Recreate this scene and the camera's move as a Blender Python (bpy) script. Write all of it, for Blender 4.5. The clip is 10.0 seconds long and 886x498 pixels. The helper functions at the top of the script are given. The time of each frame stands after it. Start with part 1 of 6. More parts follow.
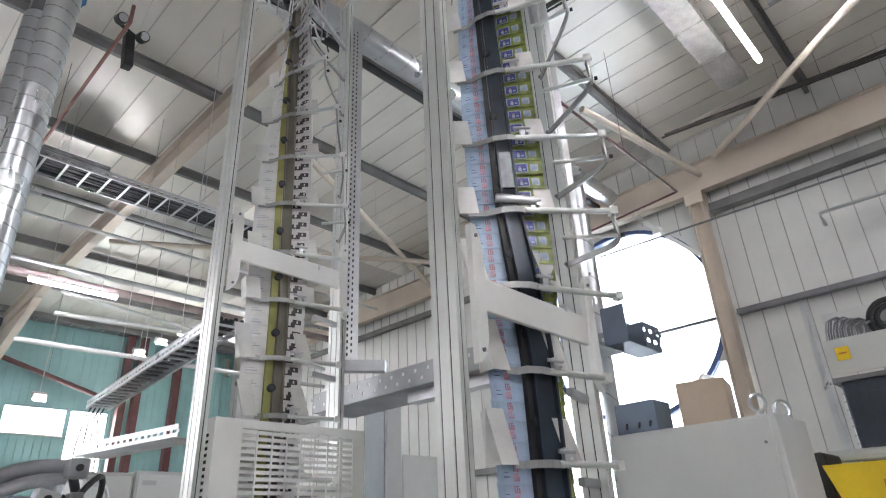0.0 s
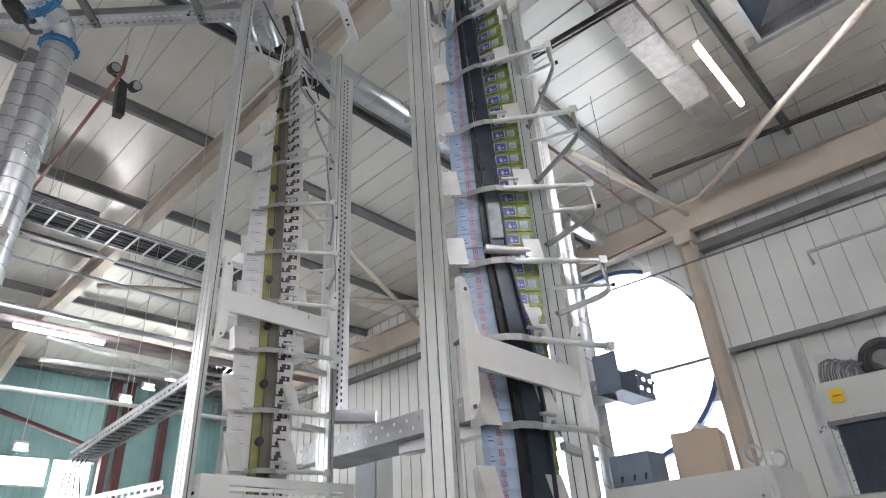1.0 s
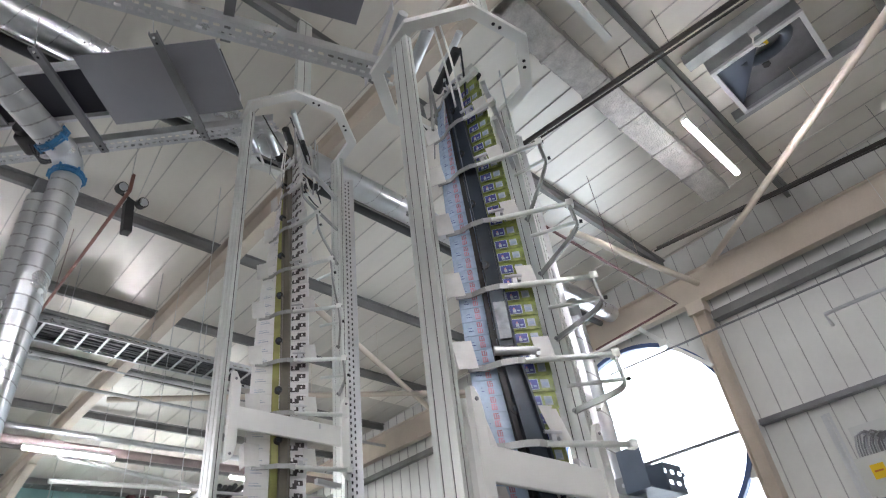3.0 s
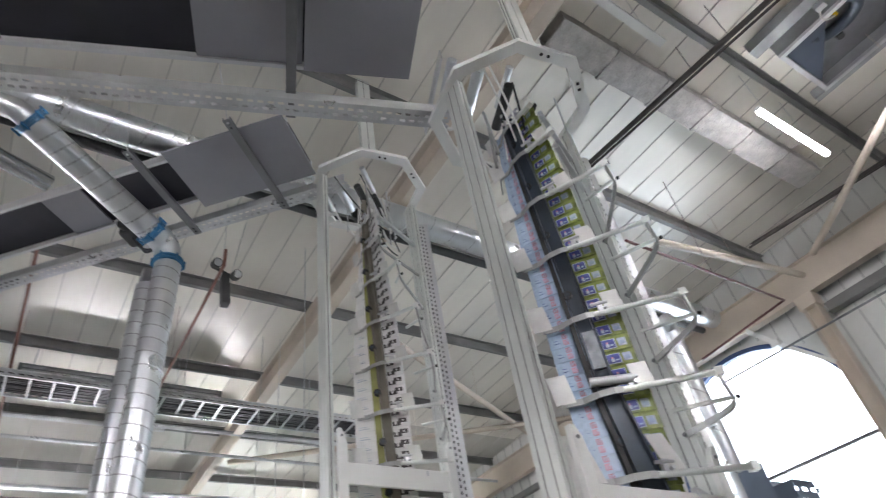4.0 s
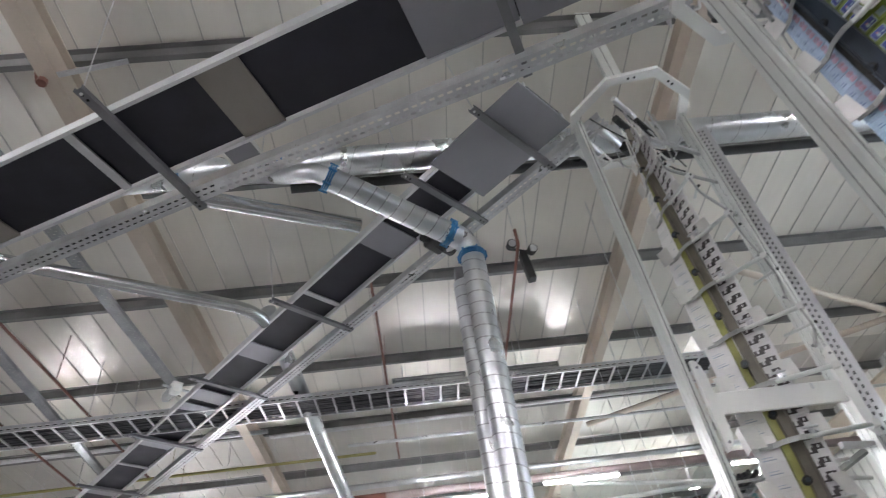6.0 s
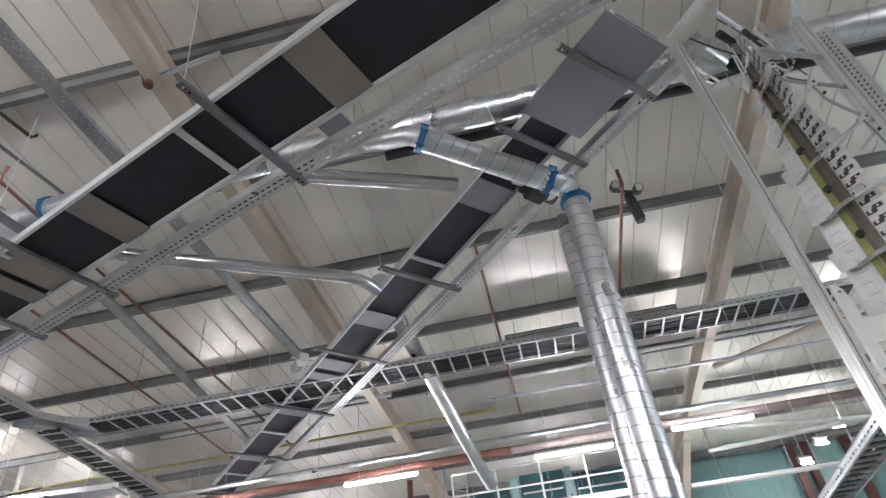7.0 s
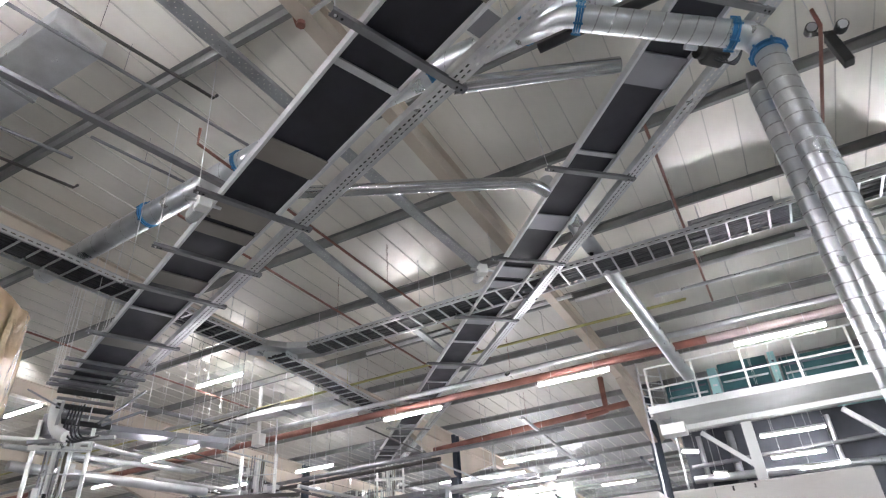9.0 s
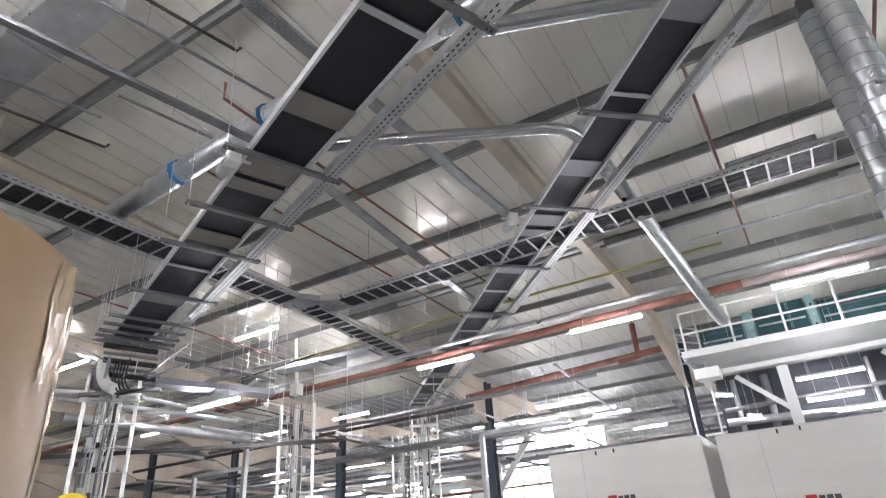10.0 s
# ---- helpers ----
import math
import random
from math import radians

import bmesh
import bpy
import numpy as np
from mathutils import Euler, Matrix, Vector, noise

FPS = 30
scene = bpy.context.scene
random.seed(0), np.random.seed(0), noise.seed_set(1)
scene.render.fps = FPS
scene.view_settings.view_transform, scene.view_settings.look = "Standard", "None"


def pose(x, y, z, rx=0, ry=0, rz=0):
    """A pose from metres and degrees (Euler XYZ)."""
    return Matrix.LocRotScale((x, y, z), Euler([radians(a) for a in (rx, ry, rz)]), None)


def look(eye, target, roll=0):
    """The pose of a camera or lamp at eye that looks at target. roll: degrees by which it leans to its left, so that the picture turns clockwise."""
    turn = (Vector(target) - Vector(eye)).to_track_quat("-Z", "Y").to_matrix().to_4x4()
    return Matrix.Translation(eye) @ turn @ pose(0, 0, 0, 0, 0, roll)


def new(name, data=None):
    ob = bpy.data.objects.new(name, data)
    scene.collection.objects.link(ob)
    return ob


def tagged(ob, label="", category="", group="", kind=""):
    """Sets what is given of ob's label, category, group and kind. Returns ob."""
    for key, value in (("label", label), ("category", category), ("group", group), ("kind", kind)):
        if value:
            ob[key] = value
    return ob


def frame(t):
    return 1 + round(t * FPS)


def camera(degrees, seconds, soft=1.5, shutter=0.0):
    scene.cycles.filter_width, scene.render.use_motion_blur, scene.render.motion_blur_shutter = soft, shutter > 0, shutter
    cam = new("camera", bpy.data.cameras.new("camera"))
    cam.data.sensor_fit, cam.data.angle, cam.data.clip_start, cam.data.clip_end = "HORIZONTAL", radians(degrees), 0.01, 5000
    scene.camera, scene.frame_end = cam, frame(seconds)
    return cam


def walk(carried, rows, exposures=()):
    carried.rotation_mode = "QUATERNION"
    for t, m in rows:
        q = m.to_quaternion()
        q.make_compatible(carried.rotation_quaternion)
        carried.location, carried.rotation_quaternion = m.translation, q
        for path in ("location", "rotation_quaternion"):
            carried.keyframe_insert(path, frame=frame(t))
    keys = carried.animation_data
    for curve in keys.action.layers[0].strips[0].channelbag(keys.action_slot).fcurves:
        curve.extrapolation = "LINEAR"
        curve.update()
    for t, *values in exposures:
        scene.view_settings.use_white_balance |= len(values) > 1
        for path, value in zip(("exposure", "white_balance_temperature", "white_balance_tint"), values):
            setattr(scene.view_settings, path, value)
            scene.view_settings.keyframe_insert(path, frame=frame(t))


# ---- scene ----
cam = camera(71.90, 10.0, soft=1.1, shutter=0.35)
# seconds, eye, yaw to the left of +y, pitch, roll
ROWS = [
    (0.0, -0.0000, 0.0000, 1.4999, -47.322, 25.122, -2.773),
    (0.5, -0.0008, -0.0156, 1.5341, -47.948, 27.239, -3.293),
    (1.0, -0.0096, -0.0291, 1.5743, -48.421, 28.551, -3.835),
    (1.5, -0.0230, -0.0243, 1.6080, -48.781, 29.607, -3.397),
    (2.0, -0.0234, -0.0245, 1.6473, -49.019, 31.846, -4.402),
    (3.5, -0.0113, -0.1407, 1.7210, -45.601, 37.954, -9.915),
    (4.0, -0.0307, -0.1705, 1.7415, -39.184, 39.986, -10.542),
    (4.5, -0.0600, -0.1553, 1.7571, -29.766, 40.877, -10.374),
    (5.0, -0.0698, -0.0928, 1.7702, -21.348, 41.168, -10.026),
    (5.5, -0.0578, -0.0481, 1.7632, -12.927, 41.417, -9.591),
    (7.0, -0.0926, 0.0941, 1.7507, 7.747, 38.535, -6.647),
    (7.5, -0.1257, 0.1155, 1.7489, 12.828, 37.440, -6.013),
    (8.0, -0.1719, 0.1324, 1.7456, 19.376, 36.116, -4.832),
    (8.5, -0.2239, 0.1538, 1.7475, 24.089, 33.966, -4.178),
    (9.0, -0.2723, 0.1646, 1.7489, 26.756, 31.549, -3.869),
    (9.5, -0.3158, 0.1735, 1.7543, 29.313, 29.871, -3.289),
    (10.0, -0.3522, 0.1854, 1.7699, 29.958, 27.126, -3.752),
]
walk(cam, [(t, pose(x, y, z, 90 + pitch, 0, yaw) @ pose(0, 0, 0, 0, 0, roll)) for t, x, y, z, yaw, pitch, roll in ROWS],
     exposures=[(0.0, 2.54), (5.0, 2.50), (10.0, 2.54)])

# ---- light ----
world = bpy.data.worlds.new("sky")
scene.world = world
world.use_nodes = True
wn = world.node_tree
sky = wn.nodes.new("ShaderNodeTexSky")
sky.sky_type, sky.sun_disc, sky.sun_elevation, sky.sun_rotation = "NISHITA", False, radians(38), radians(70)
wn.links.new(sky.outputs[0], wn.nodes["Background"].inputs[0])
wn.nodes["Background"].inputs[1].default_value = 0.15
sun = new("sun", bpy.data.lights.new("sun", "SUN"))
sun.data.energy, sun.data.angle, sun.data.color = 0.9, radians(12), (1.0, 0.96, 0.9)
sun.matrix_world = look((60, 20, 50), (0, 0, 0))
TUBE = 30.0      # glow of the fluorescent tubes


# ---- materials ----
def shader(name, color, rough=0.5, metal=0.0, vary=0.12, scale=1.2, grain=0.06, fine=40.0, bump=0.15, depth=0.002, stain=None, coat=0.0, each=0.0, stretch=(1, 1, 1), patch=0.1):
    """A surface with broad stains, fine grain, uneven gloss and slight relief."""
    m = bpy.data.materials.new(name)
    m.use_nodes = True
    t = m.node_tree
    n, k = t.nodes, t.links.new
    b = n["Principled BSDF"]
    co = n.new("ShaderNodeTexCoord")
    mp = n.new("ShaderNodeMapping")
    mp.inputs["Scale"].default_value = stretch
    k(co.outputs["Object"], mp.inputs[0])
    big, small = n.new("ShaderNodeTexNoise"), n.new("ShaderNodeTexNoise")
    big.inputs["Scale"].default_value, big.inputs["Detail"].default_value = scale, 5
    small.inputs["Scale"].default_value, small.inputs["Detail"].default_value = fine, 3
    k(mp.outputs[0], big.inputs["Vector"]), k(mp.outputs[0], small.inputs["Vector"])
    ramp = n.new("ShaderNodeMapRange")
    ramp.inputs[1].default_value, ramp.inputs[2].default_value = 0.3, 0.7
    k(big.outputs[0], ramp.inputs[0])
    mix = n.new("ShaderNodeMix")
    mix.data_type = "RGBA"
    dark = stain or [c * (1 - vary * 1.6) for c in color]
    mix.inputs[6].default_value = (*[min(1, c * (1 + vary * 0.4)) for c in color], 1)
    mix.inputs[7].default_value = (*dark, 1)
    k(ramp.outputs[0], mix.inputs[0])
    if stain:
        ramp.inputs[1].default_value, ramp.inputs[4].default_value = 0.5, vary * 3
    hsv = n.new("ShaderNodeHueSaturation")
    gr = n.new("ShaderNodeMapRange")
    gr.inputs[3].default_value, gr.inputs[4].default_value = 1 - grain, 1 + grain
    k(small.outputs[0], gr.inputs[0])
    last = gr.outputs[0]
    if each:
        inf, er, mu = n.new("ShaderNodeObjectInfo"), n.new("ShaderNodeMapRange"), n.new("ShaderNodeMath")
        mu.operation = "MULTIPLY"
        er.inputs[3].default_value, er.inputs[4].default_value = 1 - each, 1 + each
        k(inf.outputs["Random"], er.inputs[0]), k(er.outputs[0], mu.inputs[0]), k(last, mu.inputs[1])
        last = mu.outputs[0]
    k(last, hsv.inputs["Value"]), k(mix.outputs[2], hsv.inputs["Color"])
    k(hsv.outputs[0], b.inputs["Base Color"])
    rr = n.new("ShaderNodeMapRange")
    rr.inputs[3].default_value, rr.inputs[4].default_value = max(0.03, rough - patch), min(1, rough + patch * 1.2)
    k(big.outputs[0], rr.inputs[0]), k(rr.outputs[0], b.inputs["Roughness"])
    b.inputs["Metallic"].default_value = metal
    b.inputs["Coat Weight"].default_value = coat
    bp = n.new("ShaderNodeBump")
    bp.inputs["Strength"].default_value, bp.inputs["Distance"].default_value = bump, depth
    k(small.outputs[0], bp.inputs["Height"]), k(bp.outputs[0], b.inputs["Normal"])
    return m


def glow(name, color, power):
    m = bpy.data.materials.new(name)
    m.use_nodes = True
    b = m.node_tree.nodes["Principled BSDF"]
    b.inputs["Base Color"].default_value = (0.9, 0.9, 0.9, 1)
    b.inputs["Emission Color"].default_value, b.inputs["Emission Strength"].default_value = (*color, 1), power
    return m


def glassy(name, color, rough):
    m = bpy.data.materials.new(name)
    m.use_nodes = True
    t = m.node_tree
    b = t.nodes["Principled BSDF"]
    b.inputs["Base Color"].default_value, b.inputs["Roughness"].default_value = (*color, 1), rough
    b.inputs["Transmission Weight"].default_value, b.inputs["IOR"].default_value = 1.0, 1.1
    return m


ROOF = shader("roof_sheet_paint", (0.82, 0.79, 0.72), 0.33, 0.3, 0.10, 0.5, 0.04, 9, 0.25, 0.005, stretch=(1, 0.25, 1), patch=0.05)
WALLP = shader("wall_sheet_paint", (0.66, 0.66, 0.63), 0.45, 0, 0.10, 0.6, 0.04, 14, 0.2, 0.004)
CREAM = shader("cream_steel_paint", (0.60, 0.52, 0.43), 0.5, 0, 0.12, 0.9, 0.05, 30, 0.2)
GALVD = shader("darker_galvanised_sheet", (0.40, 0.41, 0.42), 0.45, 0.6, 0.15, 3, 0.08, 60, 0.15)
SEAMD = shader("dark_panel_seam", (0.38, 0.38, 0.37), 0.6, 0, 0.2, 2)
DOORG = shader("blue_grey_door_paint", (0.27, 0.32, 0.34), 0.35, 0, 0.08, 1.5)
# darker copies of the roof paint: the back of the hall is dimmer
DULLROOF = shader("dimmed_roof_sheet", (0.60, 0.58, 0.53), 0.46, 0.2, 0.14, 0.5, 0.05, 9, 0.25, 0.005, stretch=(1, 0.25, 1))
FARROOF = shader("dimmed_grey_roof_sheet", (0.27, 0.27, 0.275), 0.5, 0.1, 0.18, 0.5, 0.05, 9, 0.2, 0.005, stretch=(1, 0.25, 1))
JOINT = shader("dirty_seam_line", (0.58, 0.56, 0.51), 0.45, 0, 0.15, 1.0)
PURLIN = shader("dull_galvanised_purlin", (0.23, 0.23, 0.225), 0.5, 0.35, 0.2, 1.5, 0.08, 30)
GALV = shader("galvanised_sheet", (0.62, 0.63, 0.64), 0.3, 0.9, 0.14, 3, 0.08, 60, 0.15)
DUCTM = shader("spiral_duct_zinc", (0.67, 0.69, 0.71), 0.28, 1.0, 0.10, 3.0, 0.05, 14, 0.05, 0.001, patch=0.04)
MAIND = shader("smooth_duct_zinc", (0.58, 0.59, 0.60), 0.22, 1.0, 0.10, 2.0, 0.03, 8, 0.03, 0.001, patch=0.03)
FINGER = shader("dull_steel_finger", (0.36, 0.36, 0.35), 0.4, 0.5, 0.12, 6, 0.06, 60)
DARKD = shader("dark_painted_duct", (0.07, 0.07, 0.072), 0.3, 0.5, 0.2, 2.0, 0.05, 10)
STRUT = shader("dark_strut_steel", (0.23, 0.23, 0.24), 0.42, 0.7, 0.15, 3, 0.08, 50)
ALU = shader("anodised_aluminium", (0.66, 0.68, 0.65), 0.34, 0.5, 0.06, 2, 0.04, 80, 0.08)
GROOVE = shader("black_slot_shade", (0.008, 0.008, 0.008), 0.85)
WHITEP = shader("white_powder_coat", (0.74, 0.74, 0.71), 0.42, 0, 0.05, 2, 0.03, 120, 0.12, 0.0008)
GREYP = shader("light_grey_machine_paint", (0.56, 0.57, 0.55), 0.45, 0, 0.07, 1.4, 0.03, 90, 0.1, 0.0008)
PLATE = shader("pale_grey_guide_plate", (0.66, 0.65, 0.62), 0.45, 0.1, 0.10, 6, 0.05, 60)
SLATE = shader("slate_belt_frame", (0.035, 0.048, 0.066), 0.36, 0.2, 0.3, 4, 0.08, 60)
OLIVE = shader("olive_yellow_belt", (0.30, 0.30, 0.09), 0.5, 0, 0.2, 6, 0.1, 60)
BROWNB = shader("brown_grey_belt", (0.17, 0.15, 0.12), 0.55, 0, 0.2, 5, 0.1, 50)
BELT = shader("black_conveyor_belt", (0.012, 0.011, 0.022), 0.5, 0, 0.2, 3, 0.12, 120, 0.2)
COVER = shader("worn_polished_steel", (0.20, 0.21, 0.22), 0.35, 0.8, 0.3, 12, 0.1, 60)
STRIPB = shader("brown_grey_strip", (0.26, 0.24, 0.215), 0.4, 0.35, 0.08, 1.5, 0.04, 60, 0.08)
PANEL = shader("grey_underside_panel", (0.27, 0.27, 0.295), 0.42, 0.35, 0.06, 1.5, 0.03, 60, 0.08)
RAILW = shader("bright_side_rail", (0.68, 0.68, 0.69), 0.35, 0.6, 0.05, 3, 0.04, 60)
DARKP = shader("dark_brown_conduit_paint", (0.055, 0.048, 0.045), 0.5, 0.2, 0.2, 3)
BLACK = shader("black_rubber", (0.02, 0.02, 0.02), 0.55, 0, 0.2, 8)
CABLE = shader("black_cable_sheath", (0.03, 0.03, 0.035), 0.45, 0, 0.3, 6)
BLUEF = shader("blue_duct_flange", (0.04, 0.20, 0.42), 0.4, 0.2, 0.15, 8)
REDP = shader("red_sprinkler_pipe", (0.23, 0.095, 0.07), 0.5, 0, 0.25, 2)
DUSTY = shader("dusty_faded_red_paint", (0.34, 0.27, 0.26), 0.5, 0, 0.2, 2)
YELLOWP = shader("yellow_gas_pipe", (0.40, 0.37, 0.14), 0.5)
CARD = shader("brown_cardboard", (0.48, 0.39, 0.30), 0.75, 0, 0.08, 2, 0.05, 90, 0.2)
KRAFT = shader("kraft_reel_wrap", (0.42, 0.265, 0.135), 0.5, 0, 0.07, 1.5, 0.03, 30, 0.3, 0.003)
TAPE = shader("glossy_clear_tape", (0.50, 0.36, 0.22), 0.12, 0, 0.05, 4, 0.05, 20, 0.5, 0.01)
WRAP = shader("white_film_wrapped_board", (0.76, 0.74, 0.71), 0.32, 0, 0.06, 1.2, 0.03, 25, 0.35, 0.006, stretch=(0.4, 1, 3))
TEAL = shader("teal_wall_sheet", (0.30, 0.52, 0.52), 0.5, 0, 0.1, 0.8, 0.04, 20)
NAVY = shader("navy_steel_paint", (0.045, 0.06, 0.085), 0.45, 0, 0.2, 1.5)
MAROON = shader("maroon_steel_paint", (0.12, 0.045, 0.045), 0.5, 0, 0.2, 1.5)
BLUEW = shader("blue_window_frame", (0.05, 0.09, 0.22), 0.4)
BLUEG = shader("blue_grey_metal", (0.17, 0.21, 0.27), 0.4, 0.3, 0.1, 5)
YELLOWM = shader("yellow_machine_paint", (0.75, 0.52, 0.01), 0.4, 0, 0.1, 3)
ORANGE = shader("orange_label", (0.6, 0.2, 0.03), 0.5)
FOIL = shader("crumpled_foil_lagging", (0.46, 0.44, 0.41), 0.5, 0.2, 0.15, 7, 0.18, 38, 1.0, 0.012)
CONCRETE = shader("concrete_floor", (0.30, 0.30, 0.29), 0.5, 0, 0.15, 0.6, 0.05, 20)
PRINT_B = shader("pale_blue_print", (0.36, 0.46, 0.60), 0.35, 0, 0.22, 9, 0.1, 60, each=0.05)
PRINT_G = shader("green_print", (0.23, 0.28, 0.06), 0.38, 0, 0.4, 14, 0.2, 60, each=0.08)
PRINT_R = shader("red_print", (0.52, 0.24, 0.30), 0.45, 0, 0.3, 30)
PRINT_P = shader("pale_sky_print", (0.42, 0.48, 0.56), 0.45, 0, 0.3, 20)
PRINT_N = shader("deep_blue_print", (0.05, 0.06, 0.26), 0.4, 0, 0.4, 20, each=0.15)
PAPER = shader("white_paper_copy", (0.70, 0.69, 0.68), 0.5, 0, 0.06, 8, 0.05, 60, each=0.06)
INK = shader("dark_photo_print", (0.06, 0.05, 0.05), 0.5, 0, 0.3, 25)
REDLOGO = shader("red_logo_ink", (0.45, 0.02, 0.02), 0.4)
DARKLOGO = shader("dark_grey_logo_ink", (0.06, 0.06, 0.065), 0.4)
DARKW = shader("dim_interior_dark", (0.075, 0.08, 0.095), 0.8, 0, 0.3, 1.0, 0.1, 12)
TUBEF = glow("far_tube_glow", (0.98, 0.96, 1.03), 11.0)
TUBEM = glow("fluorescent_tube_glow", (0.98, 0.96, 1.03), TUBE)
FLOODM = glow("flood_lamp_glow", (1.0, 0.98, 0.95), 18)
GLASS = glassy("clear_window_glass", (0.95, 0.97, 1.0), 0.02)
TINT = shader("dark_control_room_glass", (0.05, 0.12, 0.13), 0.12, 0, 0.3, 1)

# ---- mesh tools ----
ORIGIN = {}


def thing(name, loc, label="", category="", group="", kind=""):
    """An Empty at the thing's base, to hold its parts."""
    ob = new(name)
    ob.location = loc
    ob.empty_display_size = 0.1
    ORIGIN[ob] = Vector(loc)
    return tagged(ob, label, category, group, kind)


def part(name, bm, material, parent=None, label="", smooth=False):
    """Links a bmesh, built in world space, as one mesh under a thing or a part."""
    at = ORIGIN.get(parent, Vector())
    if parent:
        bmesh.ops.translate(bm, verts=bm.verts, vec=-at)
    me = bpy.data.meshes.new(name)
    if smooth:
        for f in bm.faces:
            f.smooth = True
    bm.to_mesh(me)
    bm.free()
    for m in (material if isinstance(material, (list, tuple)) else [material]):
        me.materials.append(m)
    if smooth:
        me.set_sharp_from_angle(angle=radians(40))
    ob = new(name, me)
    if parent:
        ob.parent = parent
        ORIGIN[ob] = at
    if label:
        ob["label"] = label
    return ob


def solo(name, bm, material, label, category, group="", kind="", smooth=False):
    """A thing of one mesh, with its origin at its base's middle."""
    lo = Vector([min(v.co[i] for v in bm.verts) for i in range(3)])
    hi = Vector([max(v.co[i] for v in bm.verts) for i in range(3)])
    at = Vector(((lo.x + hi.x) / 2, (lo.y + hi.y) / 2, lo.z))
    bmesh.ops.translate(bm, verts=bm.verts, vec=-at)
    ob = part(name, bm, material, smooth=smooth)
    ob.location = at
    return tagged(ob, label, category, group, kind)


def B():
    return bmesh.new()


BOXF = ((0, 2, 3, 1), (4, 5, 7, 6), (0, 1, 5, 4), (2, 6, 7, 3), (0, 4, 6, 2), (1, 3, 7, 5))


def box(bm, c, s, m=None, mi=0, bevel=0.0):
    """A box of centre c and size s, turned by m about its centre."""
    vs = []
    for i in (-0.5, 0.5):
        for j in (-0.5, 0.5):
            for k in (-0.5, 0.5):
                v = Vector((i * s[0], j * s[1], k * s[2]))
                vs.append(bm.verts.new((m @ v if m else v) + Vector(c)))
    fs = [bm.faces.new([vs[i] for i in f]) for f in BOXF]
    for f in fs:
        f.material_index = mi
    if bevel:
        bmesh.ops.bevel(bm, geom=list({e for f in fs for e in f.edges}), offset=bevel, segments=2, affect="EDGES", profile=0.5)
    return vs


def span(bm, a, b, mi=0, bevel=0.0):
    """A box between two corners."""
    a, b = Vector(a), Vector(b)
    return box(bm, (a + b) / 2, [abs(v) for v in (b - a)], None, mi, bevel)


def axes(d, up=(0, 0, 1)):
    d = Vector(d).normalized()
    s = d.cross(Vector(up))
    s = s.normalized() if s.length > 1e-4 else Vector((1, 0, 0))
    return s, d, s.cross(d).normalized()


def bar(bm, p, q, w, h, up=(0, 0, 1), mi=0):
    """A bar from p to q, w wide and h high."""
    p, q = Vector(p), Vector(q)
    s, d, u = axes(q - p, up)
    m = Matrix((s, d, u)).transposed()
    return box(bm, (p + q) / 2, (w, (q - p).length, h), m, mi)


def rod(bm, p, q, r, seg=8, mi=0, caps=True):
    p, q = Vector(p), Vector(q)
    s, d, u = axes(q - p)
    rings = []
    for c in (p, q):
        rings.append([bm.verts.new(c + r * (math.cos(2 * math.pi * i / seg) * s + math.sin(2 * math.pi * i / seg) * u)) for i in range(seg)])
    for i in range(seg):
        bm.faces.new((rings[0][i], rings[0][(i + 1) % seg], rings[1][(i + 1) % seg], rings[1][i])).material_index = mi
    if caps:
        bm.faces.new(rings[0][::-1]).material_index = mi
        bm.faces.new(rings[1]).material_index = mi


def sweep(bm, pts, r, seg=8, mi=0):
    """A round tube along points."""
    pts = [Vector(p) for p in pts]
    prev, s = None, None
    for i, p in enumerate(pts):
        d = (pts[min(i + 1, len(pts) - 1)] - pts[max(i - 1, 0)]).normalized()
        if s is None:
            s = axes(d)[0]
        s = (s - d * s.dot(d)).normalized()
        u = s.cross(d)
        ring = [bm.verts.new(p + r * (math.cos(2 * math.pi * k / seg) * s + math.sin(2 * math.pi * k / seg) * u)) for k in range(seg)]
        if prev:
            for k in range(seg):
                bm.faces.new((prev[k], prev[(k + 1) % seg], ring[(k + 1) % seg], ring[k])).material_index = mi
        else:
            bm.faces.new(ring[::-1]).material_index = mi
        prev = ring
    bm.faces.new(prev).material_index = mi


def arc(p, c, q, n=8):
    """Points of a bend from p to q about the corner c."""
    p, c, q = Vector(p), Vector(c), Vector(q)
    return [(1 - t) ** 2 * p + 2 * t * (1 - t) * c + t * t * q for t in [i / n for i in range(n + 1)]]


def prism(bm, outline, to, depth, mi=0):
    """A flat outline of (a, b), set into space by the matrix to, with a thickness along its third axis."""
    a = [bm.verts.new(to @ Vector((x, y, 0))) for x, y in outline]
    b = [bm.verts.new(to @ Vector((x, y, depth))) for x, y in outline]
    bm.faces.new(a[::-1]).material_index = mi
    bm.faces.new(b).material_index = mi
    for i in range(len(a)):
        bm.faces.new((a[i], a[(i + 1) % len(a)], b[(i + 1) % len(b)], b[i])).material_index = mi


def frame_of(o, x, y):
    x, y = Vector(x).normalized(), Vector(y).normalized()
    z = x.cross(y)
    m = Matrix((x, y, z)).transposed().to_4x4()
    m.translation = Vector(o)
    return m


